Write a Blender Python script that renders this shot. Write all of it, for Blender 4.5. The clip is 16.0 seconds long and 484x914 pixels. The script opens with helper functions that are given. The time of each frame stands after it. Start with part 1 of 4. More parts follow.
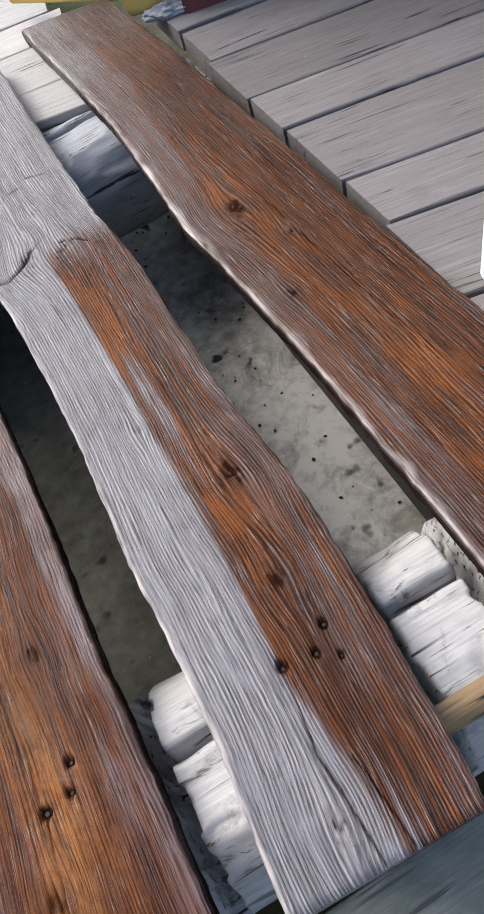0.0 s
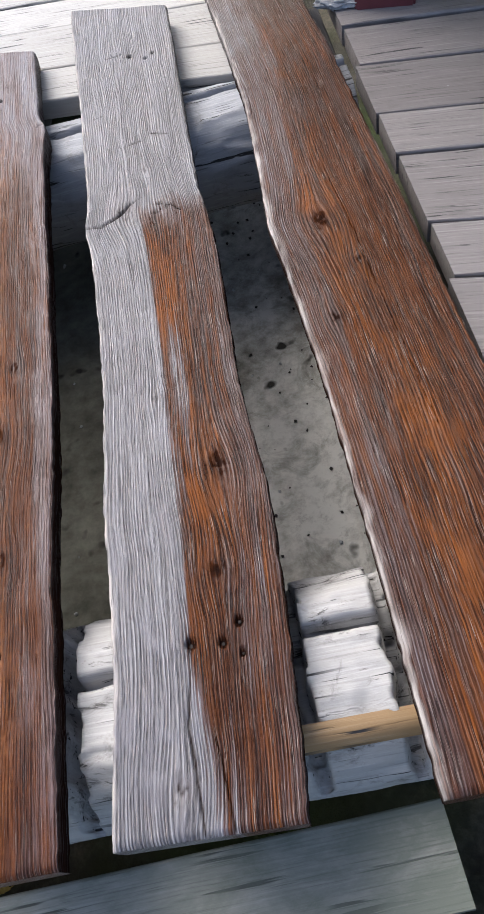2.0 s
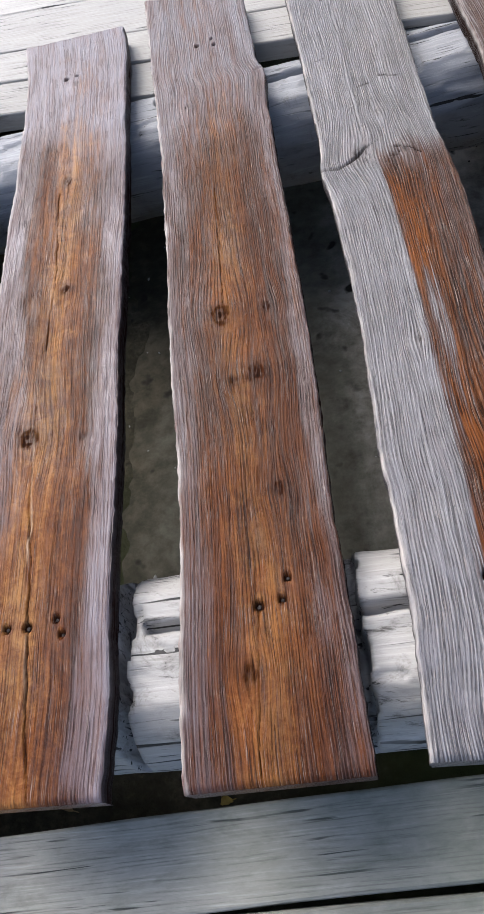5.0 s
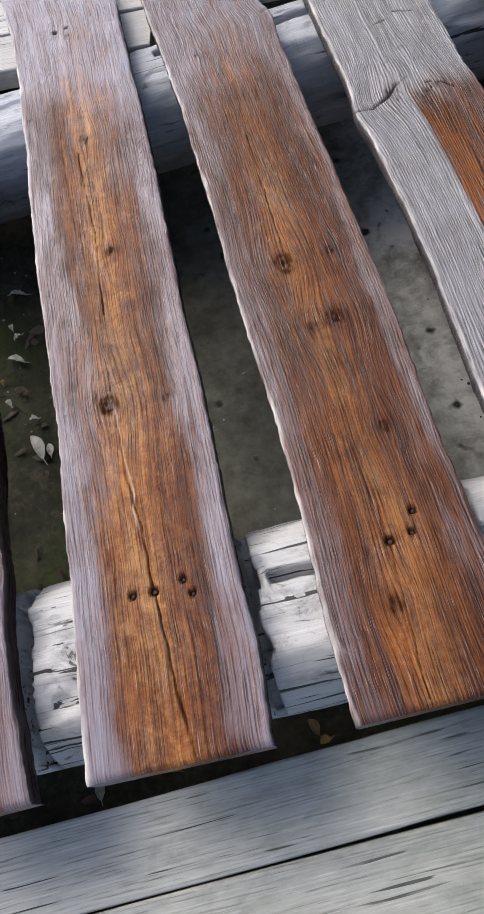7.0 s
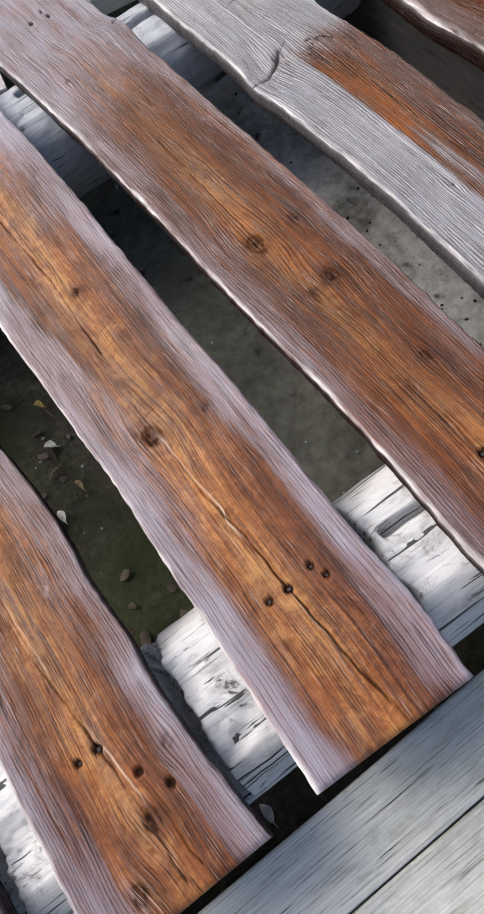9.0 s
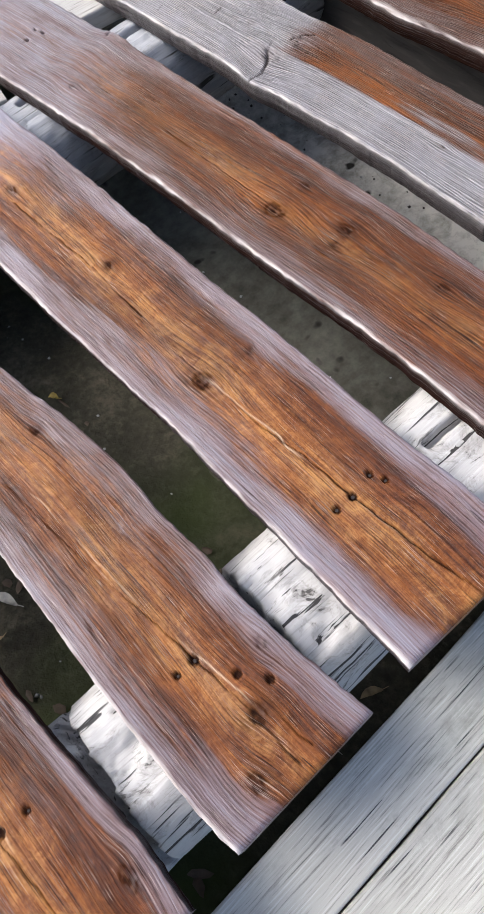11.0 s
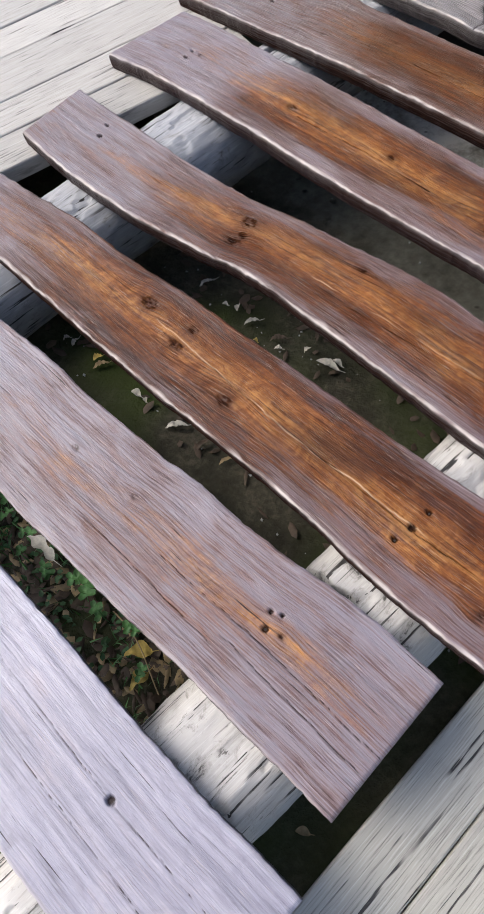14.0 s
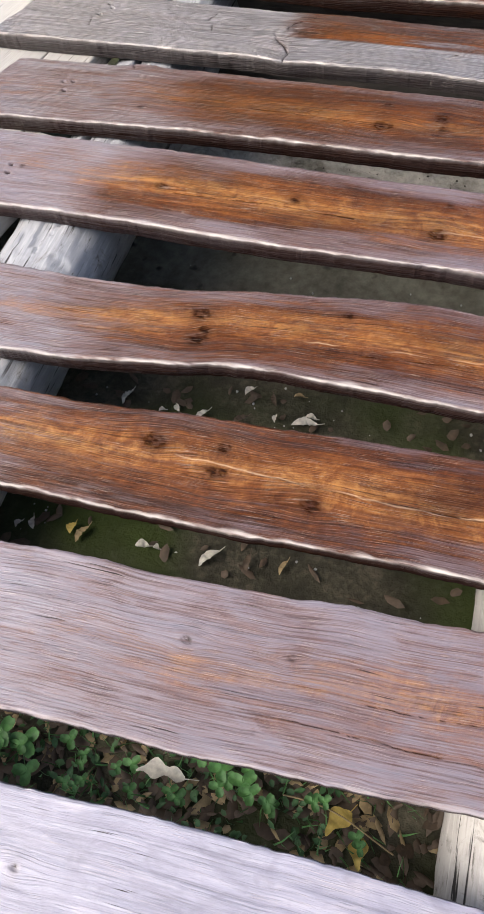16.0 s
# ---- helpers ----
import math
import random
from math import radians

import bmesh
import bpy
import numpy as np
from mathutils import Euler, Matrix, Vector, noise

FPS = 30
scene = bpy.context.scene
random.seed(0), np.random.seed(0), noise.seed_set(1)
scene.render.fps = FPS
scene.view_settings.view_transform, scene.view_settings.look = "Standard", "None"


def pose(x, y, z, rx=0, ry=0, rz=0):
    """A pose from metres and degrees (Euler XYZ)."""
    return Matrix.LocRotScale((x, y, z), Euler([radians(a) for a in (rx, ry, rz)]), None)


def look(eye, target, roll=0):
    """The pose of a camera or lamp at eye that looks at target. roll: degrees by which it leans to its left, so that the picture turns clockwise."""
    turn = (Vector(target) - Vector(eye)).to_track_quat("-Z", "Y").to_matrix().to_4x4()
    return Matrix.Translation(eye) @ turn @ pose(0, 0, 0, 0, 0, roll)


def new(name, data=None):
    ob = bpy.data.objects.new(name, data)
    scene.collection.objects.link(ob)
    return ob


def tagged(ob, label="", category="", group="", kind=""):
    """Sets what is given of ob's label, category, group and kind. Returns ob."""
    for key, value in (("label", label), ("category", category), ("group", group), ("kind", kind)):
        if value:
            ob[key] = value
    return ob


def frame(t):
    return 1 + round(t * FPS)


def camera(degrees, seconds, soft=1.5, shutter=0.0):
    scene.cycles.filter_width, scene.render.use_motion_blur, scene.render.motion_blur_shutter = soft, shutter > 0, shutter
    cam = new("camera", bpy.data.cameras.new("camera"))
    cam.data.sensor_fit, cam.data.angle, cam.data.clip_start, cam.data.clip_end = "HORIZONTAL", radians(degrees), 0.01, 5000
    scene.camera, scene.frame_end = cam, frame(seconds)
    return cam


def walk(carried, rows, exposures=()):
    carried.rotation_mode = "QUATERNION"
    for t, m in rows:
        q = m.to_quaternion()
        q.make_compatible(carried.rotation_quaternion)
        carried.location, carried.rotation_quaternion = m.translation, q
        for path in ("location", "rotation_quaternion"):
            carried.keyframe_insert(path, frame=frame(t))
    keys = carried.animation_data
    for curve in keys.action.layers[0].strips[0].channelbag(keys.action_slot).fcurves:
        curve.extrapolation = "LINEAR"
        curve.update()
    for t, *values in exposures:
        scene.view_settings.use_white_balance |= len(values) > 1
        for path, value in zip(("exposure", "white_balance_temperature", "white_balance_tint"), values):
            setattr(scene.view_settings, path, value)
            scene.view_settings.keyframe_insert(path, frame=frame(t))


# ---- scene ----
cam = camera(38.0, 16.0)
METRES, EYE, TILT, LEAN, TURN = 8.0, 1.5, 0.0, 0.0, 0.0
PATH = [
    (0, (0.028, -0.257, 1.258), (0.162, 0.848, -0.404), -24.6),
    (0.5, (-0.012, -0.271, 1.335), (0.189, 0.682, -0.412), -20.2),
    (1, (-0.053, -0.302, 1.349), (0.19, 0.578, -0.43), -16.9),
    (1.5, (0.026, -0.312, 1.347), (0.128, 0.686, -0.383), -21.7),
    (2, (0.179, -0.306, 1.329), (0.043, 0.785, -0.341), -18.2),
    (2.5, (0.234, -0.312, 1.315), (-0.071, 0.825, -0.302), -18.5),
    (3, (0.223, -0.326, 1.321), (-0.111, 0.833, -0.275), -18.5),
    (3.5, (0.169, -0.324, 1.338), (-0.174, 0.814, -0.27), -19.9),
    (4, (0.006, -0.31, 1.369), (-0.331, 0.76, -0.286), -20.5),
    (4.2, (-0.05, -0.311, 1.377), (-0.413, 0.725, -0.295), -23.4),
    (6.3, (-0.284, -0.356, 1.409), (-0.498, 0.662, -0.299), -21.9),
    (6.5, (-0.363, -0.337, 1.427), (-0.539, 0.62, -0.32), -22.3),
    (7, (-0.406, -0.323, 1.436), (-0.566, 0.599, -0.332), -23.5),
    (7.5, (-0.381, -0.282, 1.418), (-0.64, 0.656, -0.33), -34.6),
    (8, (-0.437, -0.202, 1.432), (-0.498, 0.706, -0.349), -31.3),
    (8.2, (-0.494, -0.166, 1.451), (-0.507, 0.67, -0.366), -32.3),
    (10.3, (-0.823, -0.387, 1.487), (-0.535, 0.516, -0.274), -21.7),
    (10.5, (-0.842, -0.37, 1.495), (-0.535, 0.544, -0.257), -21.4),
    (11, (-0.955, -0.292, 1.509), (-0.605, 0.524, -0.283), -20.0),
    (11.5, (-1.079, -0.275, 1.535), (-0.644, 0.49, -0.261), -17.0),
    (12, (-1.198, -0.262, 1.545), (-0.731, 0.415, -0.278), -10.7),
    (12.5, (-1.292, -0.346, 1.553), (-0.825, 0.411, -0.238), -12.6),
    (13, (-1.438, -0.434, 1.609), (-1.01, 0.416, -0.151), -17.9),
    (13.5, (-1.623, -0.39, 1.664), (-1.219, 0.483, -0.09), -14.4),
    (14, (-1.841, -0.257, 1.713), (-1.371, 0.573, -0.045), -14.4),
    (14.5, (-1.897, -0.115, 1.701), (-1.323, 0.664, -0.049), -13.4),
    (15, (-1.925, 0.067, 1.647), (-1.168, 0.682, -0.099), -9.0),
    (15.5, (-1.98, 0.23, 1.617), (-1.132, 0.747, -0.119), -9.3),
    (16, (-1.983, 0.359, 1.642), (-1.087, 0.744, -0.104), -7.5),
]
walk(cam, [(t, look(eye, target, roll)) for t, eye, target, roll in PATH], [(0, 0.92, 6150, 10), (1.5, 0.92, 6150, 10), (3, 0.74, 6150, 10), (4, 0.74, 6150, 10), (7, 0.80, 6150, 10), (10.5, 1.2, 6150, 10), (12.5, 1.14, 6150, 10), (14, 0.84, 6400, 10), (16, 1.12, 6650, 10)])

# ---- world and light ----
world = bpy.data.worlds.new("sky")
scene.world = world
world.use_nodes = True
wn = world.node_tree.nodes
bg = wn["Background"]
sky = wn.new("ShaderNodeTexSky")
sky.sky_type = "NISHITA"
sky.sun_disc = False
sky.sun_elevation = radians(48)
sky.sun_rotation = radians(-35)
sky.air_density, sky.dust_density, sky.ozone_density = 0.8, 4.0, 1.0
world.node_tree.links.new(sky.outputs[0], bg.inputs[0])
bg.inputs[1].default_value = 0.15
sun = new("sun", bpy.data.lights.new("sun", "SUN"))
sun.data.energy, sun.data.angle, sun.data.color = 1.8, radians(38), (1.0, 0.975, 0.945)
sun.matrix_world = look((-2.2, 3.1, 4.2), (0, 0, 0))

TOP = 0.45          # upper face of the loose planks
FLOOR = -0.06       # concrete under them


# ---- small tools ----
def link(tree, a, b):
    tree.links.new(a, b)


def mesh_of(name, verts, faces, uv=None, attrs=None, smooth=True):
    me = bpy.data.meshes.new(name)
    me.from_pydata([tuple(v) for v in np.asarray(verts, float).tolist()], [], [tuple(f) for f in faces])
    if uv is not None:
        layer = me.uv_layers.new(name="UVMap")
        idx = np.empty(len(me.loops), np.int32)
        me.loops.foreach_get("vertex_index", idx)
        layer.data.foreach_set("uv", np.asarray(uv, np.float32)[idx].ravel())
    for key, val in (attrs or {}).items():
        at = me.attributes.new(key, "FLOAT", "POINT")
        at.data.foreach_set("value", np.asarray(val, np.float32).ravel())
    if smooth:
        me.polygons.foreach_set("use_smooth", np.ones(len(me.polygons), bool))
    me.update()
    return me


def put_part(name, me, material, parent=None, label="", m=None):
    if not me.materials:
        me.materials.append(material)
    ob = new(name, me)
    if parent is not None:
        ob.parent = parent
    if m is not None:
        ob.matrix_basis = m
    if label:
        tagged(ob, label)
    return ob


def part(name, bm, material, parent=None, label="", m=None, smooth=False):
    me = bpy.data.meshes.new(name)
    if smooth:
        for f in bm.faces:
            f.smooth = True
    bm.to_mesh(me)
    bm.free()
    return put_part(name, me, material, parent, label, m)


def empty(name, m=None):
    ob = new(name)
    ob.empty_display_size = 0.05
    if m is not None:
        ob.matrix_basis = m
    return ob


def vnoise(x, y, seed=0, octaves=3):
    """Smooth value noise for arrays."""
    rng = np.random.RandomState(seed)
    tab = rng.rand(64, 64)
    out, amp, tot = 0.0, 1.0, 0.0
    for o in range(octaves):
        xi, yi = np.floor(x).astype(int), np.floor(y).astype(int)
        fx, fy = x - xi, y - yi
        fx, fy = fx * fx * (3 - 2 * fx), fy * fy * (3 - 2 * fy)
        a, b = tab[xi % 64, yi % 64], tab[(xi + 1) % 64, yi % 64]
        c, d = tab[xi % 64, (yi + 1) % 64], tab[(xi + 1) % 64, (yi + 1) % 64]
        out = out + amp * ((a * (1 - fx) + b * fx) * (1 - fy) + (c * (1 - fx) + d * fx) * fy)
        tot += amp
        amp *= 0.5
        x, y = x * 2.03 + 7.1, y * 2.03 + 3.7
    return out / tot * 2 - 1


# ---- materials ----
class Nodes:
    def __init__(self, name):
        self.mat = bpy.data.materials.new(name)
        self.mat.use_nodes = True
        self.tree = self.mat.node_tree
        self.bsdf = self.tree.nodes["Principled BSDF"]

    def add(self, kind, **inputs):
        n = self.tree.nodes.new(kind)
        return n

    def set(self, n, key, val):
        if isinstance(val, bpy.types.NodeSocket):
            self.tree.links.new(val, n.inputs[key])
        else:
            n.inputs[key].default_value = val

    def mapping(self, src, scale, loc=(0, 0, 0)):
        n = self.add("ShaderNodeMapping")
        self.set(n, "Vector", src)
        self.set(n, "Scale", scale)
        self.set(n, "Location", loc)
        return n.outputs[0]

    def noise(self, vec, scale=1.0, detail=4.0, rough=0.55, distort=0.0):
        n = self.add("ShaderNodeTexNoise")
        self.set(n, "Vector", vec)
        self.set(n, "Scale", scale)
        self.set(n, "Detail", detail)
        self.set(n, "Roughness", rough)
        self.set(n, "Distortion", distort)
        return n.outputs["Fac"]

    def ramp(self, fac, stops):
        n = self.add("ShaderNodeValToRGB")
        self.set(n, "Fac", fac)
        el = n.color_ramp.elements
        while len(el) < len(stops):
            el.new(0.5)
        for e, (p, c) in zip(el, stops):
            e.position, e.color = p, (*c, 1) if len(c) == 3 else c
        return n.outputs["Color"]

    def mix(self, fac, a, b, mode="MIX"):
        n = self.add("ShaderNodeMix")
        n.data_type, n.blend_type = "RGBA", mode
        for i, v in ((0, fac), (6, a), (7, b)):
            if isinstance(v, bpy.types.NodeSocket):
                self.tree.links.new(v, n.inputs[i])
            else:
                n.inputs[i].default_value = v if i == 0 else (*v, 1)
        return n.outputs[2]

    def math(self, op, a, b=0.0, clamp=False):
        n = self.add("ShaderNodeMath")
        n.operation, n.use_clamp = op, clamp
        for i, v in ((0, a), (1, b)):
            if isinstance(v, bpy.types.NodeSocket):
                self.tree.links.new(v, n.inputs[i])
            else:
                n.inputs[i].default_value = v
        return n.outputs[0]

    def attr(self, name):
        n = self.add("ShaderNodeAttribute")
        n.attribute_name = name
        return n.outputs["Fac"]

    def bump(self, height, strength=0.3, dist=0.002):
        n = self.add("ShaderNodeBump")
        self.set(n, "Height", height)
        self.set(n, "Strength", strength)
        self.set(n, "Distance", dist)
        self.tree.links.new(n.outputs[0], self.bsdf.inputs["Normal"])
        return n

    def out(self, color=None, rough=None, spec=None):
        for key, v in (("Base Color", color), ("Roughness", rough), ("Specular IOR Level", spec)):
            if v is not None:
                if isinstance(v, tuple) and len(v) == 3:
                    v = (*v, 1)
                self.set(self.bsdf, key, v)
        return self.mat


def plank_wood():
    """Weathered softwood, brushed, with brown oil where the stain attribute says so. Grain follows the UV map (metres)."""
    n = Nodes("oiled_weathered_wood")
    uv = n.add("ShaderNodeUVMap").outputs[0]
    rnd = n.add("ShaderNodeObjectInfo").outputs["Random"]
    shift = n.add("ShaderNodeCombineXYZ")
    n.set(shift, "X", n.math("MULTIPLY", rnd, 7.0))
    n.set(shift, "Y", n.math("MULTIPLY", rnd, 3.0))
    vec = n.add("ShaderNodeVectorMath")
    vec.operation = "ADD"
    n.tree.links.new(uv, vec.inputs[0])
    n.tree.links.new(shift.outputs[0], vec.inputs[1])
    base = vec.outputs[0]
    coarse = n.attr("coarse")
    part_uv = n.add("ShaderNodeSeparateXYZ")
    n.tree.links.new(base, part_uv.inputs[0])
    drift = n.math("ADD", n.math("MULTIPLY", n.noise(n.mapping(base, (13, 1.3, 1)), 1, 3, 0.5), 7.0), n.math("MULTIPLY", n.noise(n.mapping(base, (70, 9, 1)), 1, 3, 0.6), 1.5))
    ring = n.math("SINE", n.math("MULTIPLY", n.math("ADD", n.math("MULTIPLY", part_uv.outputs[0], 205.0), drift), 6.283))
    lines = n.noise(n.mapping(base, (430, 3.6, 1)), 1, 4, 0.68, 0.35)
    lines = n.math("ADD", n.math("MULTIPLY", lines, 0.62), n.math("ADD", 0.19, n.math("MULTIPLY", ring, n.math("ADD", 0.002, n.math("MULTIPLY", coarse, 0.090)))))
    wide = n.noise(n.mapping(base, (90, 2.6, 1)), 1, 6, 0.68, 0.45)
    fine = n.noise(n.mapping(base, (1300, 40, 1)), 1, 3, 0.65)
    hair = n.noise(n.mapping(base, (820, 13, 1)), 1, 2, 0.6, 0.5)
    blot = n.noise(n.mapping(base, (26, 5, 1)), 1, 6, 0.68, 0.5)
    big = n.noise(n.mapping(base, (7, 2.2, 1)), 1, 4, 0.6)
    patch = n.noise(n.mapping(base, (30, 17, 1)), 1, 4, 0.6, 0.6)
    groove = n.math("MULTIPLY", n.math("SUBTRACT", 0.475, lines, True), 19.0, True)
    groove = n.math("MULTIPLY", groove, n.math("MULTIPLY", n.math("SUBTRACT", patch, 0.30), 3.6, True), True)
    ridge = n.math("MULTIPLY", n.math("SUBTRACT", lines, 0.54, True), 11.0, True)
    fibre = n.math("MULTIPLY", n.math("SUBTRACT", hair, 0.585, True), 16.0, True)
    fibre = n.math("MULTIPLY", fibre, n.math("MULTIPLY", n.math("SUBTRACT", patch, 0.42, True), 5.0, True), True)
    # thin drying checks, broken along the grain
    check = n.math("MULTIPLY", n.math("SUBTRACT", 0.325, n.noise(n.mapping(base, (240, 5.5, 1)), 1, 2, 0.55, 0.3), True), 26.0, True)
    check = n.math("MULTIPLY", check, n.math("MULTIPLY", n.math("SUBTRACT", n.noise(n.mapping(base, (22, 3.5, 1)), 1, 3, 0.5), 0.44, True), 9.0, True), True)
    grey = n.ramp(wide, [(0.28, (0.062, 0.057, 0.059)), (0.45, (0.140, 0.130, 0.134)), (0.70, (0.265, 0.252, 0.258))])
    smooth_grey = n.ramp(n.math("ADD", n.math("MULTIPLY", wide, 0.5), n.math("MULTIPLY", blot, 0.5)), [(0.32, (0.155, 0.146, 0.185)), (0.48, (0.285, 0.275, 0.335)), (0.64, (0.405, 0.395, 0.46))])
    grey = n.mix(n.math("MULTIPLY", coarse, 1.3, True), smooth_grey, grey)
    grey = n.mix(n.math("MULTIPLY", n.math("SUBTRACT", blot, 0.54, True), 1.7, True), grey, (0.42, 0.335, 0.31))
    grey = n.mix(n.math("MULTIPLY", n.math("MULTIPLY", n.math("SUBTRACT", 0.5, patch, True), 5.0, True), 0.4), grey, (0.13, 0.118, 0.14))
    grey = n.mix(n.math("MULTIPLY", n.attr("halo"), 0.55), grey, (0.12, 0.095, 0.085))
    grey = n.mix(n.math("MULTIPLY", n.math("MULTIPLY", ridge, 0.5), coarse), grey, (0.48, 0.46, 0.465))
    grey = n.mix(n.math("MULTIPLY", groove, n.math("ADD", 0.16, n.math("MULTIPLY", coarse, 0.8)), True), grey, (0.050, 0.044, 0.046))
    oil = n.ramp(wide, [(0.26, (0.008, 0.003, 0.002)), (0.42, (0.038, 0.011, 0.004)), (0.56, (0.095, 0.027, 0.007)), (0.74, (0.185, 0.058, 0.012))])
    amber = n.math("MULTIPLY", n.math("SUBTRACT", n.attr("heart"), 0.15, True), n.math("MULTIPLY", n.math("SUBTRACT", blot, 0.44, True), 5.0, True), True)
    oil = n.mix(n.math("MULTIPLY", amber, 0.6), oil, (0.34, 0.102, 0.014))
    thin = n.math("SUBTRACT", 1.0, n.math("MULTIPLY", coarse, 1.1), True)
    flame = n.noise(n.mapping(base, (24, 19, 1)), 1, 7, 0.72, 1.5)
    fleck = n.noise(n.mapping(base, (60, 70, 1)), 1, 5, 0.72, 1.6)
    fig = n.math("ADD", n.math("MULTIPLY", wide, 0.28), n.math("ADD", n.math("MULTIPLY", n.math("ADD", n.math("MULTIPLY", flame, 0.66), n.math("MULTIPLY", fleck, 0.34)), 0.56), n.math("MULTIPLY", n.attr("heart"), 0.18)))
    warm = n.ramp(fig, [(0.39, (0.030, 0.010, 0.006)), (0.47, (0.090, 0.028, 0.010)), (0.55, (0.205, 0.078, 0.025)), (0.65, (0.47, 0.235, 0.078))])
    oil = n.mix(n.math("MULTIPLY", thin, 0.92), oil, warm)
    oil = n.mix(n.math("MULTIPLY", n.math("MULTIPLY", n.math("SUBTRACT", 0.52, big, True), 5.0, True), 0.6), oil, (0.026, 0.009, 0.005))
    oil = n.mix(n.math("MULTIPLY", n.attr("halo"), 0.8), oil, (0.022, 0.007, 0.004))
    oil = n.mix(n.math("MULTIPLY", ridge, n.math("ADD", 0.14, n.math("MULTIPLY", coarse, 0.10))), oil, (0.38, 0.17, 0.075))
    oil = n.mix(n.math("MULTIPLY", groove, n.math("ADD", 0.30, n.math("MULTIPLY", coarse, 0.58)), True), oil, (0.010, 0.004, 0.003))
    wash = n.mix(n.math("ADD", 0.58, n.math("MULTIPLY", coarse, 0.20)), grey, n.mix(coarse, (0.135, 0.066, 0.054), (0.075, 0.028, 0.017)))
    stain = n.attr("stain")
    s = n.math("ADD", stain, n.math("MULTIPLY", n.math("SUBTRACT", wide, 0.5), n.math("ADD", 0.45, n.math("MULTIPLY", coarse, 0.8))))
    s = n.math("ADD", s, n.math("MULTIPLY", n.math("SUBTRACT", 0.5, lines), n.math("ADD", 0.8, n.math("MULTIPLY", coarse, 0.7))))
    s = n.math("ADD", s, n.math("MULTIPLY", n.math("SUBTRACT", n.math("ADD", blot, n.math("MULTIPLY", n.math("SUBTRACT", patch, 0.5), 0.4)), 0.5), 0.85), True)
    s = n.math("MULTIPLY", s, n.math("MULTIPLY", stain, 8.0, True), True)
    col = n.mix(n.math("MULTIPLY", s, 2.5, True), grey, wash)
    col = n.mix(n.math("SUBTRACT", n.math("MULTIPLY", s, 2.6), 0.9, True), col, oil)
    col = n.mix(n.math("MULTIPLY", fibre, n.math("ADD", 0.22, n.math("MULTIPLY", coarse, 0.3))), col, (0.60, 0.50, 0.43))
    col = n.mix(check, col, (0.022, 0.014, 0.012))
    col = n.mix(n.attr("pale"), col, (0.52, 0.465, 0.42))
    col = n.mix(n.attr("resin"), col, (0.58, 0.43, 0.29))
    # knots, holes and cracks, plus the shade painted on the long sides
    col = n.mix(n.math("MULTIPLY", n.attr("knot_shade"), n.math("ADD", 0.6, n.math("MULTIPLY", fine, 0.7)), True), col, (0.016, 0.008, 0.006))
    rough = n.math("ADD", n.math("SUBTRACT", n.math("MULTIPLY", n.attr("pale"), 0.45), n.math("MULTIPLY", s, 0.05)), n.math("ADD", 0.40, n.math("MULTIPLY", n.math("SUBTRACT", blot, 0.5), 0.6)))
    h = n.math("ADD", n.math("MULTIPLY", n.math("MULTIPLY", groove, -1.1), n.math("ADD", 0.3, coarse)), n.math("ADD", n.math("MULTIPLY", wide, 0.9), n.math("ADD", n.math("MULTIPLY", ridge, 0.4), n.math("ADD", n.math("MULTIPLY", fine, 0.35), n.math("SUBTRACT", n.math("MULTIPLY", fibre, 0.4), n.math("MULTIPLY", check, 1.6))))))
    h = n.math("MULTIPLY", h, n.math("ADD", 0.45, n.math("MULTIPLY", coarse, 0.6)))
    n.bump(h, 0.8, 0.0026)
    return n.out(col, rough, n.math("SUBTRACT", n.math("SUBTRACT", 0.6, n.math("MULTIPLY", s, 0.50)), n.math("MULTIPLY", n.attr("knot_shade"), 0.4), True))


